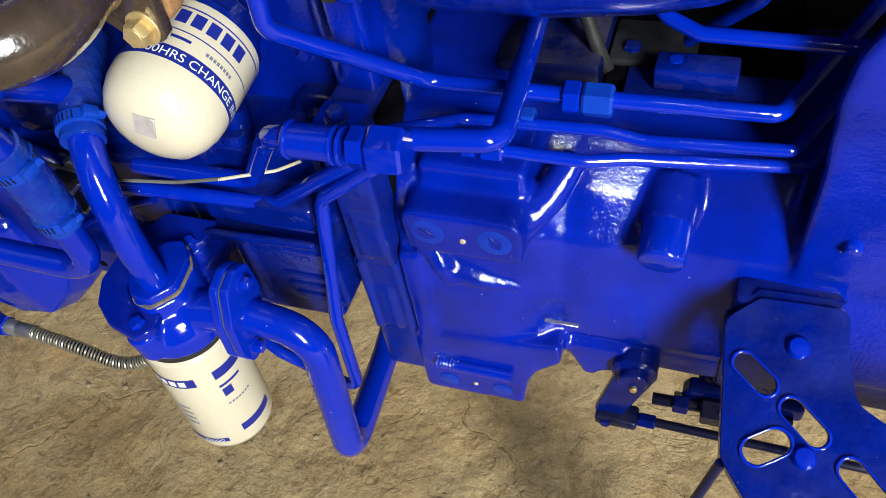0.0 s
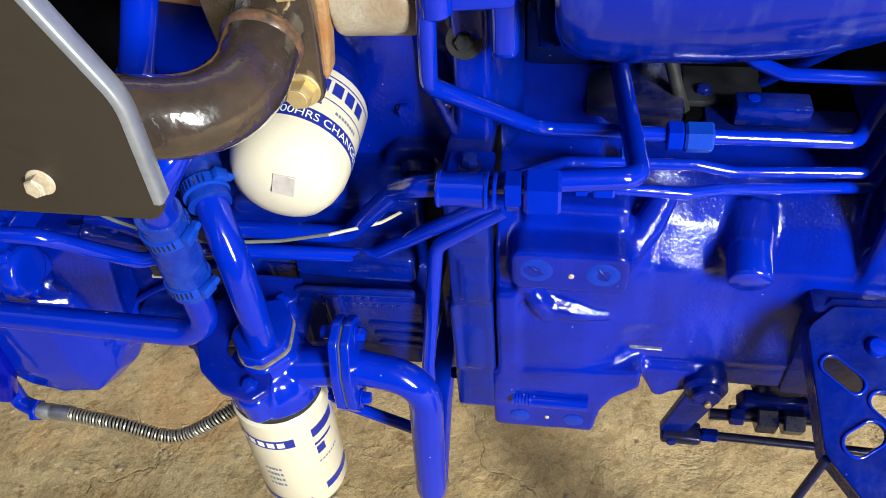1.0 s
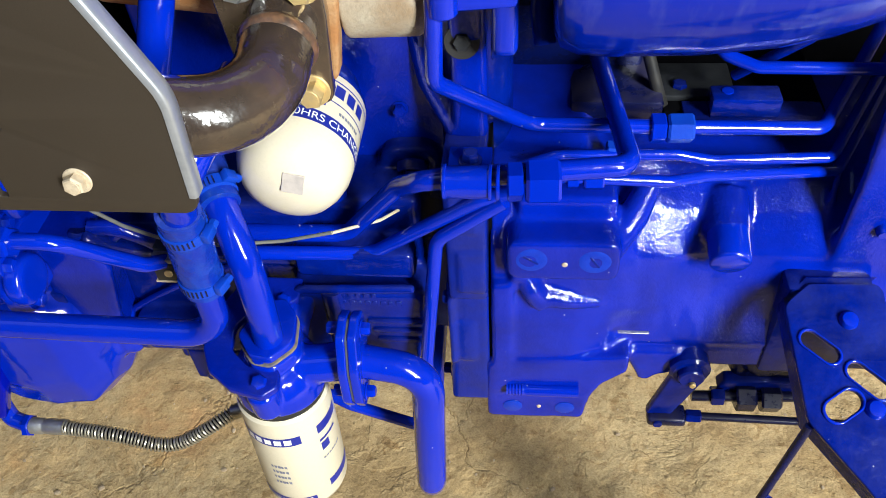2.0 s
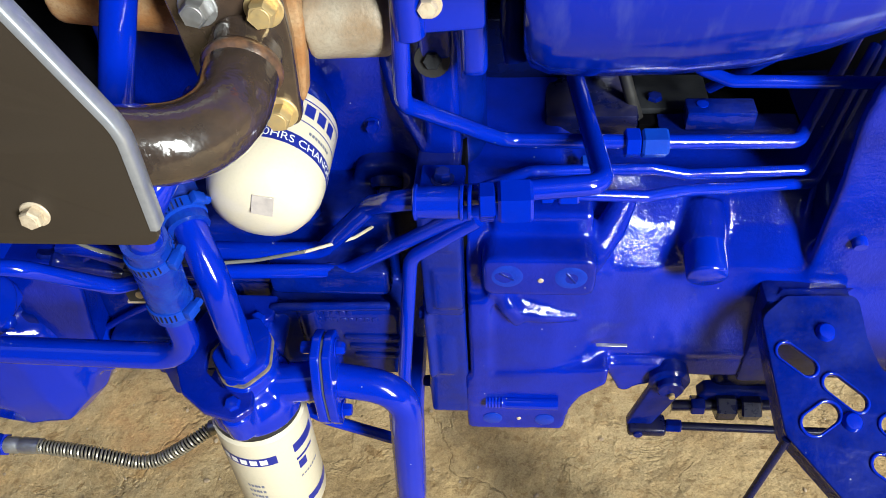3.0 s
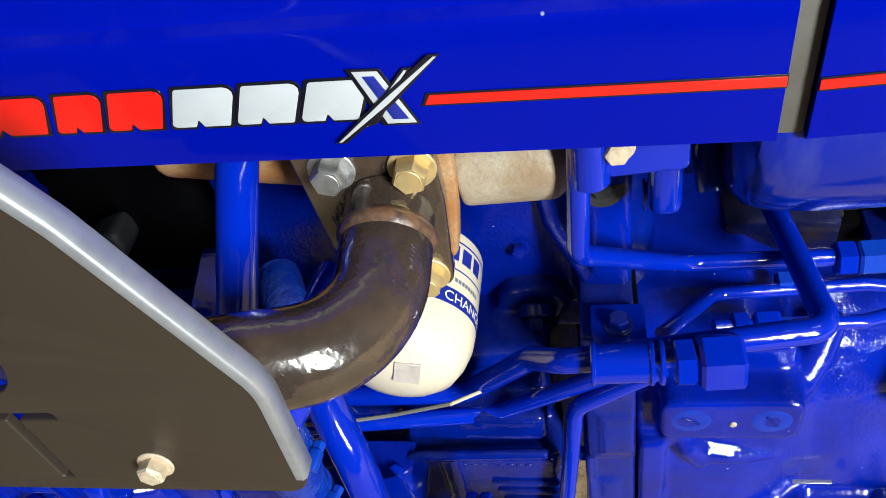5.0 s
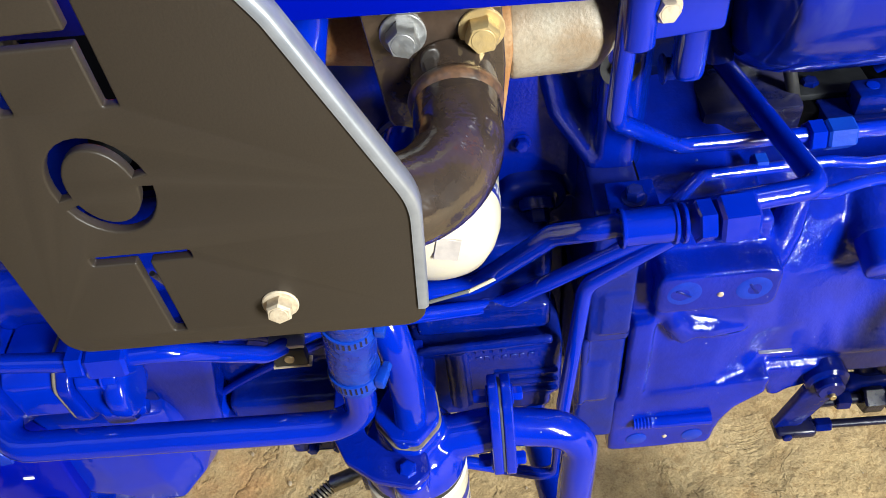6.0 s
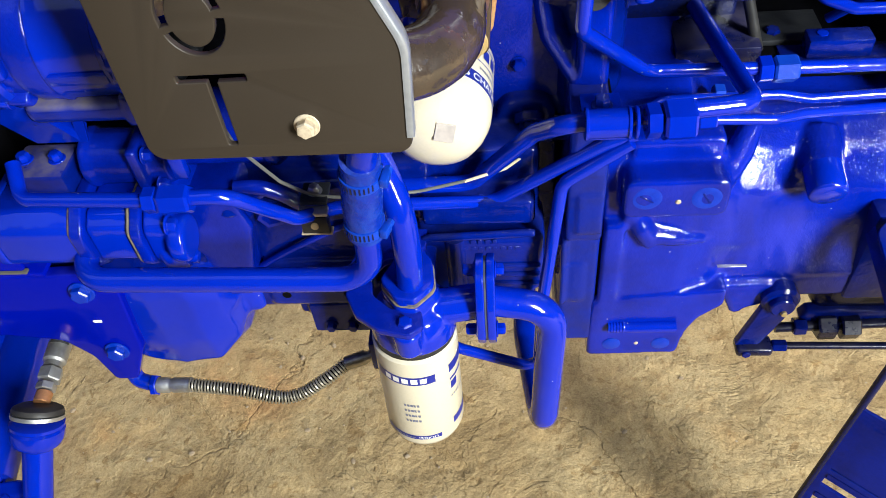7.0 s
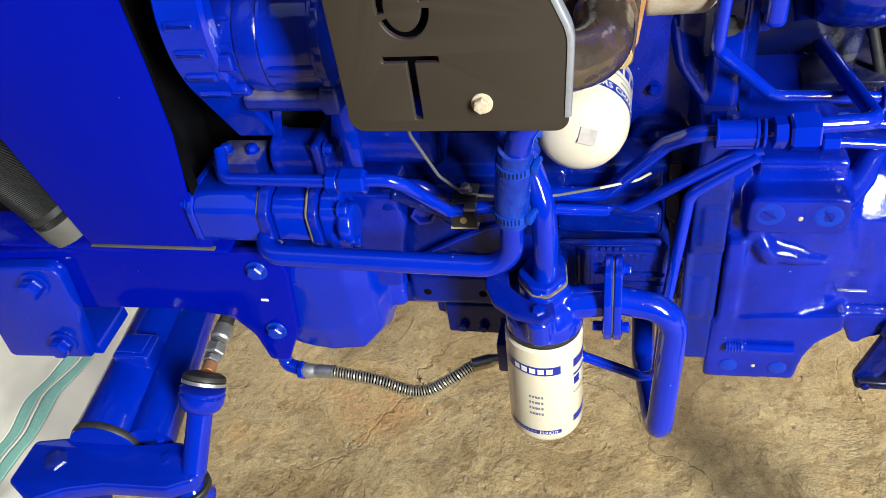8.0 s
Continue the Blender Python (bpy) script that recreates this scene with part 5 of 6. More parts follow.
def bonnet():
    b = thing("bonnet", "glossy blue tractor bonnet with red and white side decals", "bonnet", (-0.6, 0.38, 1.1))
    full = SIDE + [(2 * MID - y, z) for y, z in SIDE[-2::-1]]
    shell = part("shell", sheet(full, -1.35, -0.1715, 0.0025, SLOPE, -0.17), blue_sheet, b, "", 24)

    def on(poly, name, mat, lift):
        bm = slab(poly, (0, 0.3788 + 1.14 * 0.038 - lift, 0), (1, 0, 0), (0, -0.038, 1), 0.0005, 0.0001)
        return part(name, bm, mat, shell)

    def tilt(pts):
        return [(x, z + SLOPE * (x + 0.17)) for x, z in pts]

    on(tilt([(-0.3435, 1.1372), (-0.171, 1.1372), (-0.171, 1.1452), (-0.340, 1.1452)]), "stripe_outline", black_decal, 0.0006)
    on(tilt([(-0.3415, 1.1384), (-0.1715, 1.1384), (-0.1715, 1.144), (-0.3385, 1.144)]), "red_stripe", red_decal, 0.0010)
    # lettered emblem as plain slanted blocks
    z0, z1, lean = 1.1308, 1.1562, 0.0105
    blocks = [(-0.676, 0.031, red_decal), (-0.640, 0.032, red_decal), (-0.604, 0.052, red_decal), (-0.547, 0.0275, red_decal), (-0.5165, 0.032, red_decal),
              (-0.480, 0.034, white_decal), (-0.4435, 0.0325, white_decal), (-0.4085, 0.032, white_decal)]
    for x, w, m in blocks:
        def blk(g):
            corners = [(x - g, z0 - g), (x + w * 0.42, z0 - g), (x + w * 0.5, z0 + 0.0045 - g), (x + w * 0.56, z0 - g), (x + w + g, z0 - g),
                       (x + w + lean + g, z1 + g), (x + lean - g, z1 + g)]
            return tilt(soft_poly(corners, [0.002, 0.0005, 0.0005, 0.0005, 0.001, 0.005, 0.002], 3))
        on(blk(0.0011), "emblem_outline", black_decal, 0.0006)
        on(blk(-0.0006), "emblem_block", m, 0.0010)
    # crossed end mark: white falling bar with a blue core, a blue rising band and a long white slash
    on(tilt([(-0.3765, 1.1623), (-0.3595, 1.1618), (-0.3455, 1.1268), (-0.3650, 1.1268)]), "emblem_outline", black_decal, 0.0014)
    on(tilt([(-0.3735, 1.1608), (-0.3610, 1.1604), (-0.3475, 1.1283), (-0.3625, 1.1283)]), "emblem_block", white_decal, 0.0018)
    on(tilt([(-0.3688, 1.1580), (-0.3630, 1.1578), (-0.3510, 1.1312), (-0.3590, 1.1312)]), "emblem_core", navy_print, 0.0022)
    on(tilt([(-0.3790, 1.1255), (-0.3675, 1.1290), (-0.3435, 1.1620), (-0.3480, 1.1620)]), "emblem_outline", black_decal, 0.0024)
    on(tilt([(-0.3765, 1.1275), (-0.3735, 1.1275), (-0.3462, 1.1605), (-0.3475, 1.1608)]), "emblem_block", white_decal, 0.0028)
    on(tilt([(-0.3930, 1.1172), (-0.3870, 1.1172), (-0.3560, 1.1420), (-0.3285, 1.1690), (-0.3345, 1.1690), (-0.3640, 1.1440)]), "emblem_outline", black_decal, 0.0030)
    on(tilt([(-0.3908, 1.1184), (-0.3890, 1.1184), (-0.3590, 1.1420), (-0.3305, 1.1678), (-0.3322, 1.1678), (-0.3622, 1.1434)]), "emblem_slash", white_decal, 0.0034)
    whole("bonnet_seal", sheet([(y + 0.006, z) for y, z in SIDE[1:]] + [(2 * MID - y - 0.006, z) for y, z in SIDE[-2:0:-1]], -0.1705, -0.1580, 0.004, SLOPE, -0.17), seal_strip,
               "grey-brown seal strip between bonnet and cowl", "seal")
    return b


bonnet()


def cowl():
    c = thing("cowl", "glossy blue rear cowl panel with a red stripe", "cowl", (0.1, 0.39, 1.1))
    full = SIDE + [(2 * MID - y, z) for y, z in SIDE[-2::-1]]
    shell = part("shell", sheet(full, -0.1572, 0.5, 0.0025, 0.03, -0.157), blue_sheet, c, "", 24)

    def on(poly, name, mat, lift):
        bm = slab([(x, z + 0.03 * (x + 0.157)) for x, z in poly], (0, 0.3788 + 1.14 * 0.038 - lift, 0), (1, 0, 0), (0, -0.038, 1), 0.0005, 0.0001)
        return part(name, bm, mat, shell)

    on([(-0.1566, 1.1338), (-0.028, 1.1338), (-0.028, 1.1417), (-0.1566, 1.1417)], "stripe_outline", black_decal, 0.0006)
    on([(-0.1568, 1.135), (-0.029, 1.135), (-0.029, 1.1405), (-0.1568, 1.1405)], "red_stripe", red_decal, 0.001)
    on([(-0.036, 1.121), (-0.012, 1.121), (-0.008, 1.16), (-0.032, 1.16)], "red_block", red_decal, 0.0014)
    for x in (-0.007, 0.006, 0.022):
        on([(x, 1.122), (x + 0.008, 1.122), (x + 0.012, 1.16), (x + 0.004, 1.16)], "white_block", white_decal, 0.0014)
    return c


cowl()


def fuel_tank():
    t = thing("fuel_tank", "rounded blue fuel tank belly below the cowl, dust streaked", "fuel tank", (-0.05, 0.5, 0.95))
    secs = []
    for x, k in ((-0.176, 0.80), (-0.17, 0.92), (-0.155, 0.98), (-0.13, 1.0), (-0.06, 0.99), (0.0, 0.93), (0.04, 0.84), (0.08, 0.66), (0.11, 0.42), (0.13, 0.25)):
        ring = []
        for a in range(19):
            f = math.radians(90 + 10 * a)
            cy, cz, ry, rz = 0.62, 1.10, 0.235 * (0.93 + 0.07 * k), 0.155 * k
            e = 0.95
            c, s = math.cos(f), math.sin(f)
            ring.append(V((x, cy + ry * math.copysign(abs(c) ** e, c), cz + (0.08 if s > 0 else rz) * math.copysign(abs(s) ** e, s))))
        ring += [V((x, 0.80, cz - rz)), V((x, 0.80, cz + 0.08))]
        secs.append(ring)
    part("tank", loft(secs), blue_streaked, t, "", 60)
    part("rim_bead", sweep([(x, 0.392, 1.094 + 0.03 * (x + 0.157)) for x in (-0.16, 0.0, 0.14)], 0.003, 8), blue_sheet, t)
    return t


def streaked():
    m = material("blue_dust_streaked_paint", (0.0006, 0.012, 0.28), 0.1, spec=0.4, bump=0.15, bump_scale=90)
    n, l = m.node_tree.nodes, m.node_tree.links
    b = n["Principled BSDF"]
    g = n.new("ShaderNodeNewGeometry")
    mp = n.new("ShaderNodeMapping")
    mp.inputs["Scale"].default_value, mp.inputs["Rotation"].default_value = (75, 9, 22), (0.3, 0.5, 0.5)
    l.new(g.outputs["Position"], mp.inputs["Vector"])
    t = n.new("ShaderNodeTexNoise")
    t.inputs["Scale"].default_value, t.inputs["Detail"].default_value = 1.0, 5.0
    l.new(mp.outputs["Vector"], t.inputs["Vector"])
    r = n.new("ShaderNodeMapRange")
    r.inputs["From Min"].default_value, r.inputs["From Max"].default_value, r.inputs["To Max"].default_value = 0.5, 0.75, 0.28
    l.new(t.outputs["Fac"], r.inputs["Value"])
    x = n.new("ShaderNodeMix")
    x.data_type = "RGBA"
    x.inputs["A"].default_value, x.inputs["B"].default_value = (0.0006, 0.012, 0.27, 1), (0.07, 0.09, 0.26, 1)
    l.new(r.outputs["Result"], x.inputs["Factor"])
    l.new(x.outputs["Result"], b.inputs["Base Color"])
    return m


blue_streaked = streaked()
fuel_tank()


def support_bracket():
    s = thing("support_bracket", "blue steel bracket under the bonnet with a pale bolt", "bracket", (-0.25, 0.44, 1.05))
    part("plate", slab(soft_poly([(-0.275, 1.045), (-0.205, 1.05), (-0.205, 1.11), (-0.275, 1.11)], 0.005), (0, 0.43, 0), (1, 0, 0), (0, 0, 1), 0.012, 0.002), blue_gloss, s)
    bolt("bracket_bolt", (-0.247, 0.4235, 1.072), (0, -1, 0.1), 0.014, weathered, s, True, "pale weathered bolt")
    part("collar", disc((-0.263, 0.424, 1.045), (0, 0, 1), 0.0125, 0.05, 0.002), blue_gloss, s)
    part("strut", box((-0.2265, 0.442, 0.992), (-0.2045, 0.468, 1.11), 0.008, 3), blue_gloss, s)
    part("strut_end", sweep([(-0.182, 0.478, 0.985), (-0.186, 0.49, 1.01), (-0.186, 0.50, 1.1)], 0.010, 14), blue_rough, s)
    part("boss_ring", lathe([(0.009, 0.004), (0.013, 0.0), (0.016, 0.004), (0.016, 0.014), (0.009, 0.014)], (-0.255, 0.505, 0.975), (0, -1, 0.25), 22), rubber, s, "dark greasy ring")
    bolt("boss_bolt", (-0.255, 0.498, 0.977), (0, -1, 0.25), 0.015, dull_black, s)
    bolt("long_bolt", (-0.26, 0.505, 0.93), (1, -0.05, 0), 0.014, blue_worn_sheen, s)
    return s


support_bracket()


def vent_pipe():
    p = thing("vent_pipe", "upright glossy blue steel tube under the bonnet", "pipe", (-0.49, 0.43, 0.93))
    part("tube", pipe([(-0.463, 0.43, 1.13), (-0.507, 0.36, 0.955), (-0.50, 0.42, 0.90)], 0.0135, 0.02, 20), blue_gloss, p)
    return p


vent_pipe()


def cables():
    c = thing("sender_cable", "thin grey and cream electric cable", "cable", (-0.45, 0.42, 0.82))
    part("cream_end", pipe([(-0.318, 0.49, 0.782), (-0.345, 0.455, 0.79), (-0.39, 0.425, 0.80)], 0.0018, 0.02, 8), cream_wire, c, "cream cable end")
    part("grey_run", pipe([(-0.388, 0.426, 0.80), (-0.44, 0.42, 0.792), (-0.50, 0.405, 0.80), (-0.553, 0.408, 0.80), (-0.575, 0.38, 0.85), (-0.585, 0.33, 0.94), (-0.58, 0.30, 1.0)], 0.0019, 0.04, 8),
         grey_wire, c)
    return c


cables()


def bay_interior():
    f = thing("wire_loom", "pale grey braided wire loom behind the alternator", "cable", (-0.65, 0.40, 1.08))
    for turn in (0.0, 2.1, 4.2):
        line = []
        for i in range(61):
            u = i / 60
            base = V((-0.648 - 0.01 * u, 0.395 + 0.035 * u, 1.11 - 0.085 * u))
            ang = turn + u * 34
            line.append(base + V((0.3, 0.8, 0.5)).normalized() * math.cos(ang) * 0.0035 + V((0.9, -0.3, 0.1)).normalized() * math.sin(ang) * 0.0035)
        part("strand", sweep(line, 0.0026, 6), manifold_iron, f)
    c = thing("pump_bracket", "dull black cast bracket in the engine bay", "bracket", (-0.7, 0.55, 0.9))
    web = soft_poly([(x - 0.014, z - 0.014) for x, z in ((-0.86, 0.955), (-0.815, 0.946), (-0.781, 0.937), (-0.743, 0.927), (-0.71, 0.934), (-0.687, 0.948), (-0.659, 0.957), (-0.655, 0.932), (-0.682, 0.901), (-0.76, 0.83), (-0.86, 0.82))],
                    [0, 0.03, 0.03, 0.03, 0.03, 0.02, 0.008, 0.012, 0.03, 0.02, 0])
    part("web", cast([slab(web, (0, 0.525, 0), (1, 0, 0), (0, 0, 1), 0.035, 0.004)], 0.0035, 3, 0.0008), dull_black, c, "dusty black cast web", 60)
    bolt("web_bolt", (-0.80, 0.507, 0.90), (0, -1, 0), 0.016, dull_black, c)
    b = thing("lifting_tab", "blue pressed steel tab beside the vent pipe", "bracket", (-0.58, 0.45, 0.9))
    part("tab", slab(soft_poly([(-0.555, 0.975), (-0.535, 0.975), (-0.545, 0.88), (-0.612, 0.875)], 0.006), (0, 0.45, 0), (1, 0, 0), (0, 0, 1), 0.006, 0.001), blue_gloss, b)
    # black panel added to paint the bay's darkness
    d = thing("bay_backdrop", "black sheet standing in for the unlit bay behind the engine", "engine bay", (-0.7, 0.605, 0.8))
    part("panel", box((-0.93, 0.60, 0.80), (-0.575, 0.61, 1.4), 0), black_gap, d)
    h = thing("clutch_shaft", "blue steel cross shaft with a hooked return rod", "shaft", (0.03, 0.57, 0.9))
    part("hook_rod", pipe([(-0.01, 0.62, 0.945), (-0.005, 0.58, 0.91), (0.03, 0.565, 0.903), (0.20, 0.55, 0.91)], 0.0065, [0.02, 0.02], 12), blue_gloss, h)
    part("diagonal_rod", pipe([(0.02, 0.60, 0.87), (0.07, 0.56, 0.94), (0.10, 0.55, 1.0)], 0.006, 0.03, 12), blue_rough, h)
    part("pedal_plate", slab(soft_poly([(-0.06, 0.888), (0.012, 0.888), (0.006, 0.824), (-0.038, 0.822)], 0.006), (0, 0.615, 0), (1, 0, 0), (0, 0.25, 0.97), 0.005, 0.001), dull_black, h, "dusty dark grey pedal plate")
    part("pedal_rod", pipe([(-0.078, 0.60, 0.915), (-0.060, 0.596, 0.862), (-0.045, 0.60, 0.82)], 0.0065, 0.03, 12), rubber, h, "black pedal rod")


bay_interior()


# ---- front of the engine ----
def front_support():
    f = thing("front_support", "blue painted front axle support with bolted side plate", "chassis", (-1.0, 0.36, 0.6))
    rail = soft_poly([(-1.32, 0.715), (-1.10, 0.730), (-0.87, 0.731), (-0.815, 0.735), (-0.80, 0.70), (-0.815, 0.58), (-0.845, 0.515), (-0.875, 0.515), (-0.885, 0.57), (-0.91, 0.605), (-0.98, 0.617),
                      (-1.10, 0.613), (-1.32, 0.60)], [0, 0.01, 0.01, 0.02, 0.03, 0.03, 0.02, 0.01, 0.03, 0.03, 0.03, 0.02, 0])
    part("side_rail", slab(rail, (0, 0.3685, 0), (1, 0, 0), (0, 0, 1), 0.017, 0.003), blue_sheet, f)
    part("top_ledge", box((-1.32, 0.36, 0.730), (-0.875, 0.55, 0.7375), 0.002), blue_sheet, f)
    part("ledge_seal", box((-1.08, 0.3585, 0.737), (-0.893, 0.366, 0.7405), 0.001), seal_strip, f)
    part("inner_beam", box((-1.32, 0.40, 0.60), (-0.70, 0.60, 0.72), 0.01), blue_rough, f)
    plate = soft_poly([(-1.30, 0.705), (-1.135, 0.715), (-1.165, 0.52), (-1.32, 0.51)], [0.01, 0.02, 0.012, 0.01])
    part("bolted_plate", slab(plate, (0, 0.348, 0), (1, 0, 0), (0, 0, 1), 0.022, 0.003), blue_gloss, f)
    part("plate_web", box((-1.32, 0.352, 0.51), (-1.16, 0.44, 0.535), 0.004), blue_gloss, f)
    for p, af in (((-1.185, 0.336, 0.682), 0.028), ((-1.20, 0.336, 0.555), 0.028)):
        bolt("plate_bolt", p, (0, -1, 0), af, blue_gloss, f)
    for p in ((-0.842, 0.359, 0.704), (-0.846, 0.359, 0.585)):
        bolt("rail_bolt", p, (0, -1, 0.05), 0.020, blue_plug, f, True, "bright blue bolt head", 0.2, 0.4)
    part("rail_mark", box((-0.853, 0.3585, 0.6435), (-0.842, 0.3602, 0.648), 0.0006, 1), white_print, f)
    # sump casting behind the plate
    secs = []
    for x, dy, zb, zt in ((-0.86, 0.012, 0.505, 0.73), (-0.83, 0.002, 0.50, 0.735), (-0.78, -0.004, 0.498, 0.735), (-0.73, 0.0, 0.503, 0.73), (-0.70, 0.016, 0.53, 0.71), (-0.686, 0.04, 0.565, 0.68)):
        ys = [0.60, 0.40 + dy, 0.378 + dy, 0.372 + dy, 0.374 + dy, 0.384 + dy, 0.42 + dy, 0.60]
        zs = [zt, zt, zt - 0.02, zt - 0.06, zb + 0.08, zb + 0.025, zb, zb]
        secs.append([V((x, y, z)) for y, z in zip(ys, zs)])
    part("sump_casting", cast([loft(secs), box((-0.70, 0.42, 0.57), (-0.66, 0.5, 0.66), 0.02)], 0.004, 6, 0.0006), blue_gloss, f, "smooth rounded blue sump casting", 60)
    return f


front_support()


def drain_hose():
    h = thing("drain_hose", "steel spring-guarded hose from sump to filter bracket", "hose", (-0.7, 0.37, 0.46))
    pts = rounded([(-0.792, 0.374, 0.478), (-0.72, 0.372, 0.468), (-0.655, 0.375, 0.432), (-0.60, 0.40, 0.455), (-0.575, 0.42, 0.46), (-0.55, 0.425, 0.468)], [0.08, 0.06, 0.06, 0.05], 8)
    part("hose", sweep(pts, 0.0072, 14), black_gap, h, "black hose core")
    # spring guard
    seg = [(b - a).length for a, b in zip(pts, pts[1:])]
    total = sum(seg)
    turns, per = 60, 10
    coil = []
    for k in range(turns * per + 1):
        d = total * k / (turns * per)
        i, acc = 0, 0.0
        while i < len(seg) - 1 and acc + seg[i] < d:
            acc += seg[i]
            i += 1
        t = (pts[i + 1] - pts[i]).normalized()
        c = pts[i] + t * (d - acc)
        u = t.cross(V((0, 0, 1))).normalized()
        w = t.cross(u)
        a = math.tau * k / per
        coil.append(c + (u * math.cos(a) + w * math.sin(a)) * 0.0085)
    part("spring_guard", sweep(coil, 0.0015, 6), spring_steel, h, "bright wound spring wire")
    fit = part("sump_fitting", pipe([(-0.88, 0.40, 0.52), (-0.868, 0.385, 0.475), (-0.835, 0.377, 0.472)], 0.011, 0.012, 18), blue_gloss, h)
    nut("hose_nut", (-0.845, 0.3772, 0.4725), (1, 0, 0.02), 0.026, 0.008, blue_gloss, fit)
    part("crimp_sleeve", lathe([(0.009, 0), (0.011, 0.001), (0.011, 0.016), (0.0095, 0.018), (0.0095, 0.021), (0.0105, 0.023), (0.0105, 0.05), (0.0085, 0.052)], (-0.837, 0.377, 0.4728), (1, -0.03, 0.05), 20), zinc, h,
         "bright crimped ferrule")
    part("end_ferrule", lathe([(0.0085, 0), (0.0105, 0.001), (0.0105, 0.03), (0.008, 0.034), (0.008, 0.06)], (-0.578, 0.419, 0.459), (1, 0.16, 0.3), 20), spring_steel, h)
    part("end_bracket", box((-0.535, 0.40, 0.47), (-0.50, 0.46, 0.53), 0.004), blue_rough, h)
    return h


drain_hose()


def hydraulic_pump():
    p = thing("hydraulic_pump", "blue painted gear pump with bolted end plates", "pump", (-0.79, 0.4, 0.75))

    def lobe(x0, x1, g):
        return slab(soft_poly([(0.35 - g, 0.765), (0.37, 0.748 - g), (0.46 + g, 0.748 - g), (0.475 + g, 0.79), (0.46 + g, 0.828 + g), (0.37, 0.828 + g), (0.35 - g, 0.812)], 0.014),
                    ((x0 + x1) / 2, 0, 0), (0, 1, 0), (0, 0, 1), x1 - x0, 0.0025)

    part("end_cover", lobe(-0.905, -0.895, 0.001), blue_gloss, p)
    part("front_body", lobe(-0.895, -0.808, 0.0), blue_gloss, p)
    part("flange", lobe(-0.806, -0.792, 0.006), blue_cast, p)
    part("middle_body", lobe(-0.790, -0.742, -0.004), blue_gloss, p)
    part("rear_flange", lobe(-0.740, -0.728, 0.005), blue_cast, p)
    part("rear_body", cast([lobe(-0.727, -0.70, 0.0), disc((-0.702, 0.362, 0.79), (1, 0, 0), 0.027, 0.02, 0.004), box((-0.72, 0.345, 0.752), (-0.69, 0.40, 0.78), 0.006)], 0.003, 3), blue_gloss, p, "", 60)
    for x in (-0.806, -0.741):
        part("joint_gasket", lobe(x - 0.0018, x + 0.0002, 0.0025), dirt_joint, p)
    for y, z in ((0.352, 0.765), (0.352, 0.815), (0.468, 0.765)):
        bolt("pump_bolt", (-0.692 if z < 0.8 else -0.70, y + 0.004, z), (1, 0, 0), 0.014, blue_gloss, p)
    bolt("cover_bolt", (-0.905, 0.362, 0.815), (-1, 0, 0), 0.012, blue_gloss, p)
    blk = part("port_block", box((-0.868, 0.385, 0.827), (-0.806, 0.44, 0.862), 0.005), blue_dusty, p)
    for x in (-0.856, -0.82):
        bolt("port_bolt", (x, 0.412, 0.862), (0, 0, 1), 0.012, blue_gloss, blk)
    part("upper_barrel", cast([sweep([(-0.79, 0.432, 0.848), (-0.70, 0.432, 0.848)], 0.031, 28), disc((-0.795, 0.432, 0.848), (1, 0, 0), 0.034, 0.012, 0.003), box((-0.735, 0.392, 0.83), (-0.722, 0.47, 0.884), 0.004)],
                              0.003, 2), blue_cast, p, "", 60)
    bolt("barrel_bolt", (-0.719, 0.402, 0.872), (1, 0, 0), 0.012, blue_gloss, p)
    bolt("barrel_bolt", (-0.712, 0.397, 0.835), (1, 0, 0), 0.012, blue_gloss, p)
    return p


hydraulic_pump()


def starter():
    s = thing("starter_motor", "blue painted cylindrical starter motor", "starter motor", (-0.62, 0.45, 0.86))
    part("barrel", sweep([(-0.715, 0.46, 0.862), (-0.60, 0.46, 0.862)], 0.042, 32), blue_cast, s)
    part("end_cap", lathe([(0.044, 0), (0.045, 0.002), (0.045, 0.01), (0.04, 0.016), (0.02, 0.02), (0, 0.02)], (-0.60, 0.46, 0.862), (1, 0, 0), 32), blue_rough, s)
    part("solenoid", sweep([(-0.60, 0.475, 0.875), (-0.53, 0.475, 0.875)], 0.024, 24), blue_rough, s)
    part("terminal", disc((-0.655, 0.425, 0.80), (0, -0.3, -1), 0.016, 0.03, 0.003, 18), blue_rough, s)
    return s


starter()


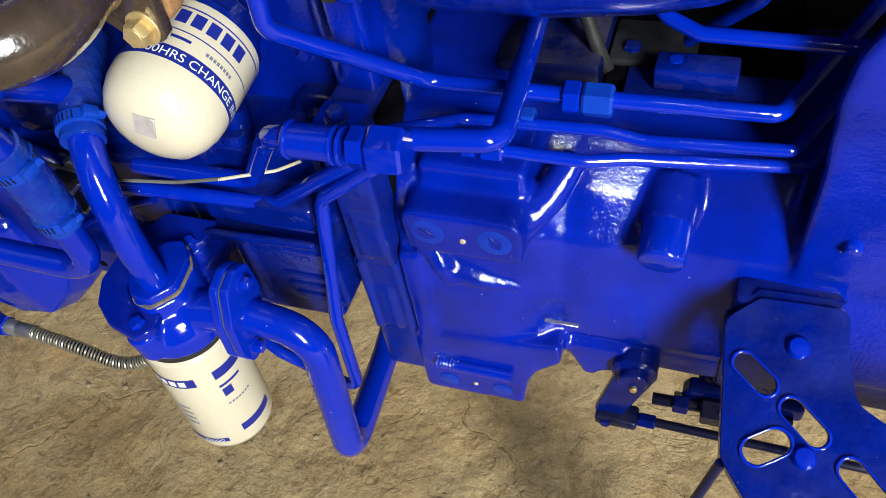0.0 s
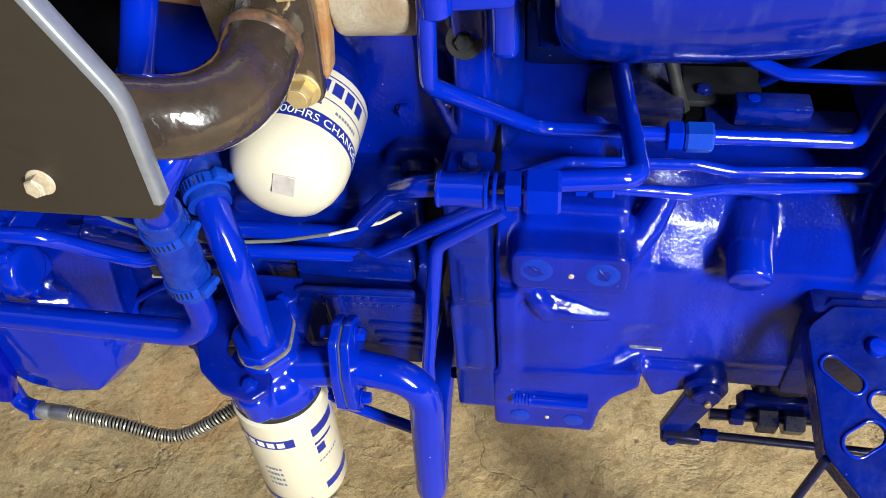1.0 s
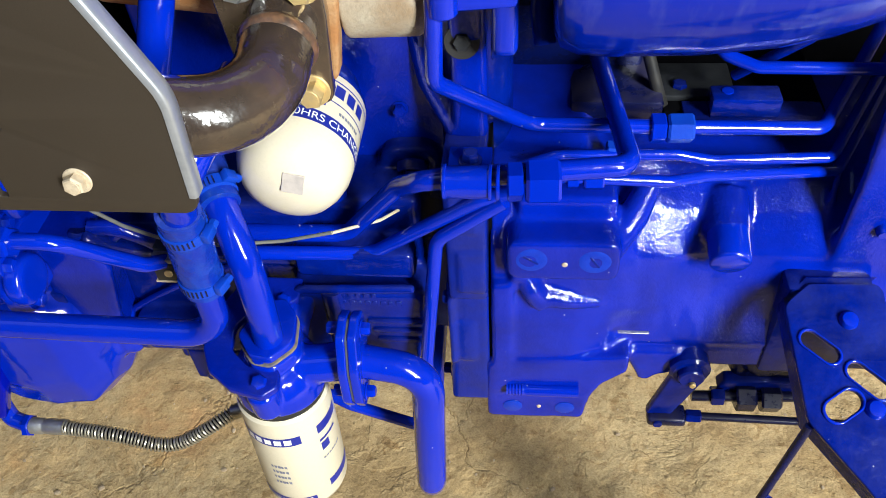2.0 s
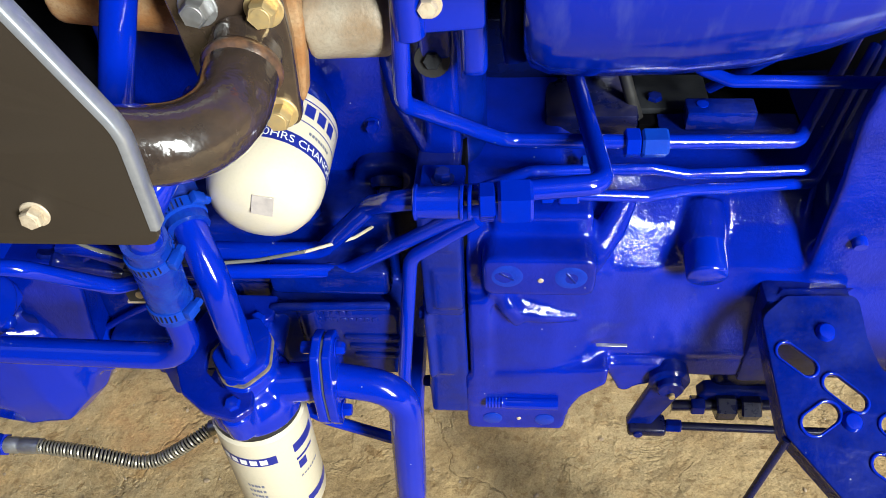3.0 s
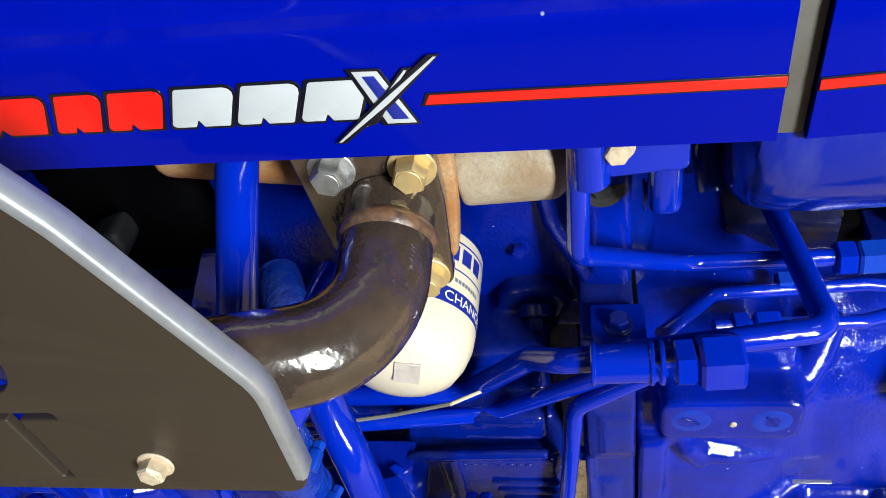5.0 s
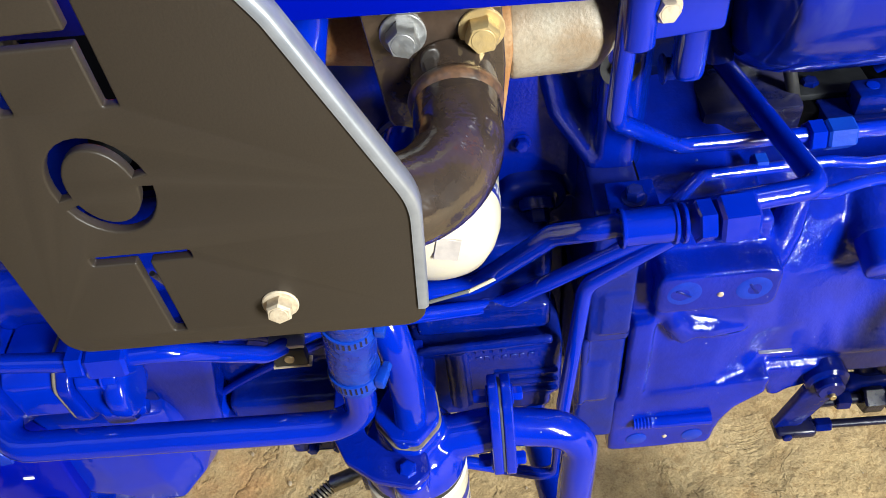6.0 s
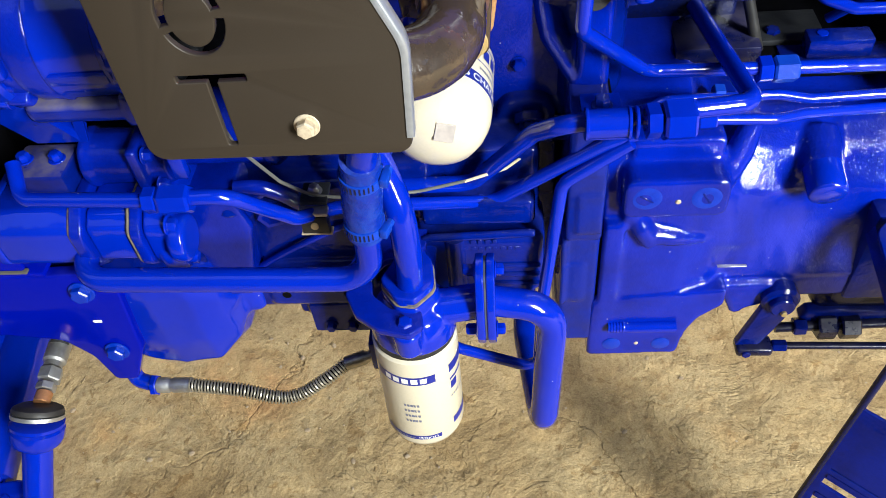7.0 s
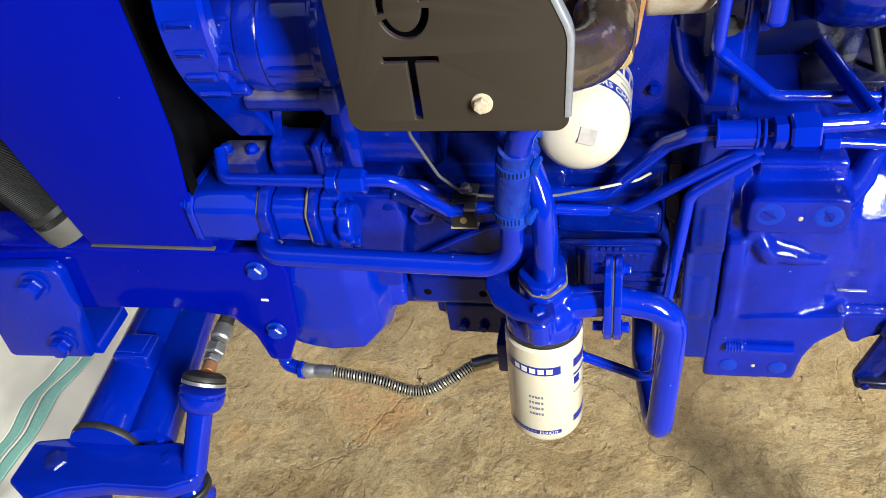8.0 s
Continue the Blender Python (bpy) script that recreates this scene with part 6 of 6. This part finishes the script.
def alternator():
    a = thing("alternator", "blue oversprayed alternator with a slotted belt guard", "alternator", (-0.73, 0.40, 0.96))
    cy, cz = 0.402, 1.028
    o = (-0.795, cy, cz)

    def at(deg, r):
        t = radians(deg)
        return Matrix.Translation((0, cy + r * math.cos(t), cz + r * math.sin(t))) @ Matrix.Rotation(t, 4, "X")

    part("front_housing", lathe([(0.043, 0), (0.057, 0.003), (0.062, 0.01), (0.063, 0.028), (0.0615, 0.034)], o, (1, 0, 0), 40), blue_cast, a)
    part("stator", lathe([(0.0615, 0.034), (0.065, 0.036), (0.066, 0.040), (0.066, 0.058), (0.064, 0.061)], o, (1, 0, 0), 44), blue_cast, a, "dusty blue stator ring")
    part("rear_housing", lathe([(0.064, 0.061), (0.0672, 0.063), (0.0672, 0.067), (0.065, 0.07), (0.065, 0.116), (0.0672, 0.118), (0.0672, 0.122)], o, (1, 0, 0), 44), blue_gloss, a)
    rim = [(0.066 * (1 + 0.03 * (k % 4 in (0, 1))) * math.cos(math.tau * k / 96), 0.066 * (1 + 0.03 * (k % 4 in (0, 1))) * math.sin(math.tau * k / 96)) for k in range(96)]
    part("rear_cover", slab(rim, (-0.670, cy, cz), (0, 1, 0), (0, 0, 1), 0.009, 0.0015), blue_gloss, a, "bright blue toothed end cover")
    part("terminal_boot", sweep([(-0.662, 0.405, 1.062), (-0.660, 0.425, 1.045), (-0.660, 0.440, 1.022)], [0.014, 0.0165, 0.013], 20), cream_wire, a, "cream plastic terminal boot")
    for k in range(10):
        part("cooling_fin", box((-0.791, -0.004, -0.0030), (-0.764 - 0.007 * (k % 2), 0.003, 0.0030), 0.0014, 2, None, at(140 + 13 * k, 0.062)), blue_cast, a)
    for deg in (180, 222):
        part("case_lug", box((-0.784, -0.006, -0.010), (-0.763, 0.007, 0.010), 0.004, 3, None, at(deg, 0.065)), blue_cast, a)
        t = radians(deg)
        bolt("case_bolt", (-0.784, cy + 0.066 * math.cos(t), cz + 0.066 * math.sin(t)), (-1, 0, 0), 0.011, blue_cast, a)
    for deg in (192, 235):
        part("tie_strap", box((-0.730, -0.004, -0.006), (-0.676, 0.003, 0.006), 0.0025, 2, None, at(deg, 0.066)), blue_gloss, a)
    part("mount_lug", cast([box((-0.775, 0.345, 0.962), (-0.664, 0.40, 0.980), 0.005), box((-0.684, 0.343, 0.955), (-0.662, 0.395, 0.99), 0.005), disc((-0.776, 0.36, 0.968), (1, 0, 0), 0.013, 0.112, 0.003)], 0.003, 2), blue_dusty, a,
         "blue mounting lug with pale dust", 60)
    # slotted guard
    R, gy, gz = 0.14, 0.465, 1.06
    g = part("belt_guard", guard_shell(R, gy, gz), blue_gloss, a, "blue pressed guard with raised louvres")
    for k in range(5):
        t = radians(161 + 13.0 * k)
        m = Matrix.Translation((GX, gy + R * math.cos(t), gz + R * math.sin(t))) @ Matrix.Rotation(t, 4, "X")
        part("raised_slot", box((-0.018, -0.002, -0.0055), (0.018, 0.0035, 0.0055), 0.0025, 2, None, m), blue_gloss, g)
        # darker blue paints the shade in the louvre
        part("slot_hollow", box((-0.0148, 0.0, -0.0026), (0.0148, 0.0041, 0.0026), 0.0009, 1, None, m), blue_rough, g)
    part("guard_gusset", slab([(0, 0), (0.011, 0.0), (0.033, 0.062), (0.022, 0.064)], (GX + 0.020, 0.408, 0.889), (1, 0, 0), (0, -0.30, 0.95), 0.004, 0.0008), blue_gloss, a)
    part("slotted_arm", box((-0.675, 0.365, 0.87), (-0.660, 0.378, 0.965), 0.003), blue_gloss, a)
    return a


GX = -0.803


def guard_shell(R, cy, cz):
    secs = []
    w0, w1 = GX - 0.028, GX + 0.028
    for k in range(24):
        t = radians(min(128 + 4.0 * k, 212))
        run = 0.057 * max(0, k - 21)
        dy, dz = -math.sin(t) * run, math.cos(t) * run
        secs.append([V((x, cy + r * math.cos(t) + dy, cz + r * math.sin(t) + dz)) for x, r in ((w0, R - 0.02), (w0, R - 0.004), (w0 + 0.004, R), (w1 - 0.004, R), (w1, R - 0.004), (w1, R - 0.02), (w1 - 0.003, R - 0.02),
                                                                                     (w1 - 0.003, R - 0.004), (w0 + 0.003, R - 0.004), (w0 + 0.003, R - 0.02))])
    return loft(secs)


alternator()


def radiator_panel():
    r = thing("radiator", "radiator behind a large glossy blue side panel", "radiator", (-1.0, 0.36, 0.74))
    out = soft_poly([(-1.08, 0.742), (-0.892, 0.742), (-0.900, 0.83), (-0.887, 0.92), (-0.885, 1.02), (-0.886, 1.09), (-0.88, 1.16), (-1.34, 1.16), (-1.34, 1.05), (-1.13, 0.93)],
                    [0.003, 0.006, 0.03, 0.05, 0.1, 0.1, 0, 0, 0.02, 0.05])
    part("panel", slab(out, (0, 0.362, 0), (1, 0, 0), (0, 0, 1), 0.005, 0.0015), blue_sheet, r)
    # flange, core and shroud are black to put the gap's shade into colour
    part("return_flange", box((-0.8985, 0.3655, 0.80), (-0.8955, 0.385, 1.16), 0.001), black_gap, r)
    part("radiator_core", box((-1.30, 0.42, 0.745), (-0.93, 0.9, 1.3), 0.004), black_gap, r, "radiator core blacked for the gap's shade")
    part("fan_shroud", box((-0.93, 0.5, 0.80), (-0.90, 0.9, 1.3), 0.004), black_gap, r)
    return r


radiator_panel()


def intake_hose():
    h = thing("radiator_hose", "black braided radiator hose with a clamp", "hose", (-1.15, 0.40, 0.78))
    part("hose", sweep([(-1.14, 0.395, 0.765), (-1.17, 0.385, 0.84), (-1.22, 0.375, 0.95)], 0.036, 28), braid, h)
    part("clamp", lathe([(0.036, -0.006), (0.0385, -0.005), (0.0385, 0.005), (0.036, 0.006)], (-1.146, 0.394, 0.782), (-0.35, -0.1, 1), 36), rubber, h)
    part("neck", sweep([(-1.13, 0.40, 0.738), (-1.14, 0.396, 0.77)], 0.041, 28), seal_strip, h, "dusty casting neck")
    part("air_knob", lathe([(0.0, 0), (0.02, 0.0), (0.02, 0.02), (0.016, 0.03), (0, 0.03)], (-1.165, 0.36, 0.985), (0, -1, 0), 24), rubber, h)
    return h


intake_hose()


def front_axle():
    a = thing("front_axle", "blue painted front axle beam with steering arm", "axle", (-1.08, 0.3, 0.42))
    part("beam", sweep([(-1.152, 0.9, 0.465), (-1.1365, 0.240, 0.419)], 0.056, 36), blue_gloss, a)
    part("ram_barrel", sweep([(-1.135, 0.8, 0.46), (-1.062, 0.255, 0.425)], 0.036, 28), blue_gloss, a)
    part("beam_end", lathe([(0.056, 0), (0.0575, 0.002), (0.0575, 0.009), (0.056, 0.012)], (-1.1365, 0.243, 0.419), (-0.02, 1, 0.07), 36), rubber, a, "dark rubber seal ring")
    pad = part("beam_pad", box((-1.160, 0.362, 0.455), (-1.098, 0.415, 0.496), 0.006, 3), blue_gloss, a)
    part("pad_cap", box((-1.153, 0.369, 0.496), (-1.106, 0.408, 0.501), 0.003, 2), blue_gloss, pad)
    arm = slab(soft_poly([(-1.252, 0.236), (-1.17, 0.252), (-1.09, 0.244), (-1.01, 0.257), (-0.963, 0.24), (-0.960, 0.195), (-1.0, 0.176), (-1.1, 0.172), (-1.16, 0.158), (-1.205, 0.135), (-1.258, 0.165)],
                         [0.01, 0.02, 0.02, 0.02, 0.025, 0.025, 0.02, 0.02, 0.02, 0.01, 0.01]), (0, 0, 0.405), (1, 0, 0), (0, 1, 0.06), 0.03, 0.006)
    part("steering_arm", arm, blue_gloss, a)
    part("knuckle", cast([box((-1.255, 0.175, 0.36), (-1.17, 0.25, 0.412), 0.01), disc((-1.205, 0.205, 0.30), (0, 0, 1), 0.045, 0.115, 0.006)], 0.004, 3), blue_worn_sheen, a, "", 60)
    part("clamp_slit", box((-1.262, 0.1905, 0.395), (-1.222, 0.1945, 0.4195), 0.0005, 1), black_gap, a, "dark clamp slit")
    bolt("arm_bolt", (-1.197, 0.206, 0.419), (0, -0.1, 1), 0.034, blue_worn_sheen, a, False, "worn blue clamp nut", 0.4, 0.5)
    bolt("arm_bolt", (-1.02, 0.225, 0.42), (0, -0.1, 1), 0.019, blue_gloss, a)
    bolt("arm_bolt", (-1.045, 0.258, 0.425), (0, -0.1, 1), 0.014, blue_gloss, a)
    part("arm_marks", joined([box((-1.12 + 0.008 * k, 0.206, 0.4185), (-1.115 + 0.008 * k, 0.214, 0.4205), 0.0004, 1) for k in range(7)]), blue_pale, a)
    part("ball_joint_boot", lathe([(0.026, 0), (0.03, 0.01), (0.022, 0.03), (0.03, 0.04), (0.02, 0.055)], (-0.995, 0.215, 0.335), (0, 0, 1), 28), blue_gloss, a)
    part("boot_band", lathe([(0.03, 0), (0.032, 0.002), (0.032, 0.01), (0.03, 0.012)], (-0.995, 0.215, 0.372), (0, 0, 1), 28), rubber, a)
    return a


front_axle()


def steering_ram():
    s = thing("steering_ram", "blue steering ram end with a silver hose fitting", "steering ram", (-0.96, 0.28, 0.5))
    part("hose", pipe([(-0.945, 0.60, 0.60), (-0.952, 0.48, 0.565), (-0.954, 0.395, 0.55)], 0.012, 0.08, 16), rubber, s)
    part("hose_end", lathe([(0.013, 0), (0.015, 0.003), (0.015, 0.03), (0.012, 0.033), (0.0125, 0.04)], (-0.958, 0.403, 0.542), (0.04, -1, -0.06), 22), zinc, s, "bright crimped hose end")
    nut("hose_nut", (-0.955, 0.360, 0.540), (0.04, -1, -0.06), 0.027, 0.018, zinc, s, 0.1, "bright steel hose nut")
    nut("adapter", (-0.954, 0.338, 0.539), (0.04, -1, -0.06), 0.022, 0.01, zinc, s, 0.4)
    part("copper_washer", disc((-0.953, 0.326, 0.538), (0.04, -1, -0.06), 0.0105, 0.016, 0.001), copper, s, "copper coloured adapter")
    part("dust_seal", lathe([(0.012, 0), (0.024, 0.0), (0.030, 0.003), (0.0318, 0.007), (0.0318, 0.009), (0.029, 0.0105)], (-0.9495, 0.303, 0.545), (-0.12, -0.72, -0.68), 32), rubber, s, "black rubber seal")
    part("seal_band", lathe([(0.029, 0.0105), (0.0322, 0.011), (0.0325, 0.0135), (0.0322, 0.016), (0.029, 0.0165)], (-0.9495, 0.303, 0.545), (-0.12, -0.72, -0.68), 32), zinc, s, "dull steel band")
    part("cup", lathe([(0.029, 0), (0.033, 0.002), (0.033, 0.006), (0.031, 0.008), (0.0335, 0.011), (0.033, 0.022), (0.03, 0.03), (0.023, 0.036), (0.0185, 0.039), (0.0185, 0.135)], (-0.952, 0.289, 0.531), (-0.16, -0.55, -0.82), 32), blue_gloss, s)
    return s


steering_ram()


# ---- footstep on the gearbox side ----
def step_bracket():
    s = thing("step_bracket", "blue steel footstep bracket with slotted holes", "bracket", (0.15, 0.4, 0.62))
    out = soft_poly([(0.089, -0.034), (0.117, -0.009), (0.194, -0.007), (0.197, -0.054), (0.207, -0.09), (0.24, -0.108), (0.42, -0.11), (0.42, -0.30), (0.205, -0.30), (0.15, -0.222), (0.101, -0.160)],
                    [0.02, 0.012, 0.012, 0.02, 0.03, 0.03, 0, 0, 0.01, 0.02, 0.02])

    def slot(x0, v0, x1, v1, w):
        l = math.hypot(x1 - x0, v1 - v0)
        return stadium((x0 + x1) / 2, (v0 + v1) / 2, l + w * 0.55, w, math.atan2(v1 - v0, x1 - x0))

    holes = [slot(0.108, -0.070, 0.134, -0.091, 0.019), slot(0.152, -0.103, 0.180, -0.127, 0.02), slot(0.126, -0.151, 0.150, -0.134, 0.023), slot(0.204, -0.145, 0.232, -0.172, 0.021), slot(0.19, -0.185, 0.21, -0.2, 0.02)]
    origin, u, v = V((0, 0.485, 0.687)), V((1, 0, 0)), V((0, 0.925, 0.38))
    # the plate wears the darker blue to paint its dim, shaded look
    part("plate", slab(out, origin - V((0, -0.38, 0.925)) * 0.003, u, v, 0.006, 0.0015, holes), blue_rough, s)
    for h in holes:
        cx, cy = sum(q[0] for q in h) / len(h), sum(q[1] for q in h) / len(h)
        grow = [(cx + (x - cx) * (1 + 0.0035 / max(math.hypot(x - cx, y - cy), 0.004)), cy + (y - cy) * (1 + 0.0035 / max(math.hypot(x - cx, y - cy), 0.004))) for x, y in h]
        part("slot_rim", slab(grow, origin + V((0, -0.38, 0.925)) * 0.0008, u, v, 0.0032, 0.0014, [h]), blue_gloss, s)
    edge = [(0.192, 0.002), (0.117, 0.0), (0.090, -0.026), (0.102, -0.160), (0.151, -0.222), (0.206, -0.298)]
    bm = bmesh.new()
    nrm = V((0, -0.38, 0.925))
    rows = []
    for x, y in edge:
        q = origin + u * x + v * y - nrm * 0.004
        rows.append([bm.verts.new(q), bm.verts.new(q - nrm * 0.03)])
    for a, b in zip(rows, rows[1:]):
        bm.faces.new((a[0], b[0], b[1], a[1]))
    bmesh.ops.solidify(bm, geom=bm.faces[:], thickness=0.005)
    part("side_lip", bm, blue_cast, s)
    for x, w, m in ((0.154, -0.05, blue_gloss), (0.169, -0.145, blue_gloss)):
        o = origin + u * x + v * w
        part("carriage_bolt", lathe([(0.0105, 0), (0.0105, 0.002), (0.008, 0.006), (0, 0.0072)], o, nrm, 24), m, s)
    part("gusset", box((0.095, 0.47, 0.52), (0.19, 0.51, 0.68), 0.008), blue_rough, s)
    # hanging step with slots
    top, down, side = V((0.103, 0.335, 0.62)), V((-0.21, -0.18, -0.96)).normalized(), V((0.8, -0.6, 0.0))
    side = (side - down * side.dot(down)).normalized()
    part("rail", sweep([top, top + down * 0.36], 0.0048, 10), dark_linkage, s)
    face = [(0.0, -0.115), (0.30, -0.115), (0.30, -0.40), (0.0, -0.40)]
    slots = [[(0.012, -a), (0.28, -a), (0.28, -b), (0.012, -b)] for a, b in ((0.222, 0.2245), (0.243, 0.256), (0.280, 0.294), (0.318, 0.332), (0.356, 0.37))]
    part("tread", slab(face, top, side, -down, 0.006, 0.0008, slots), blue_rough, s, "slotted blue tread plate")
    for b in (0.24, 0.278):
        part("tread_rib", box((0, 0, 0), (0.27, 0.004, 0.008), 0.001, 1, None, Matrix((side, down.cross(side), -down)).transposed().to_4x4()), blue_rough, s).location = top + down * b + side * 0.012
    return s


step_bracket()


# ---- on the floor ----
def sack():
    bm = bmesh.new()
    nx, ny = 232, 60
    O, U, W = V((-2.62, 0.15, 0)), V((1.16, 0.0, 0)), V((0.035, 0.95, 0))
    grid = []
    for j in range(ny + 1):
        row = []
        for i in range(nx + 1):
            a, b = i / nx, j / ny
            p = O + U * a + W * b
            ed = min(a, 1 - a, b, 1 - b)
            h = 0.012 + 0.02 * min(1, ed * 12) * (0.6 + 0.8 * noise.noise(V((p.x * 5, p.y * 5, 1)))) + 0.006 * noise.noise(V((p.x * 19, p.y * 17, 2)))
            wob = 0.012 * noise.noise(V((p.x * 9, p.y * 9, 8)))
            row.append(bm.verts.new((p.x + wob, p.y + wob, max(h, 0.008))))
        grid.append(row)
    for a, b in zip(grid, grid[1:]):
        for k in range(nx):
            bm.faces.new((a[k], a[k + 1], b[k + 1], b[k]))
    s = thing("woven_sack", "cream woven plastic sack with green stripes, lying flat", "sack", (-2.1, 0.6, 0))
    cuts = ((0, 179, sack_weave, "cloth"), (179, 185, sack_green, "green_stripe"), (185, 187, sack_weave, "cloth"), (187, 193, sack_green, "green_stripe"), (193, nx, sack_weave, "hem"))
    for a0, a1, mat, nm in cuts:
        piece = bm.copy()
        piece.faces.index_update()
        gone = [f for f in piece.faces if not a0 <= f.index % nx < a1]
        bmesh.ops.delete(piece, geom=gone, context="FACES")
        ob = part(nm, piece, mat, s, "", 180)
        sol = ob.modifiers.new("thick", "SOLIDIFY")
        sol.thickness = 0.004
    bm.free()
    return s


sack()
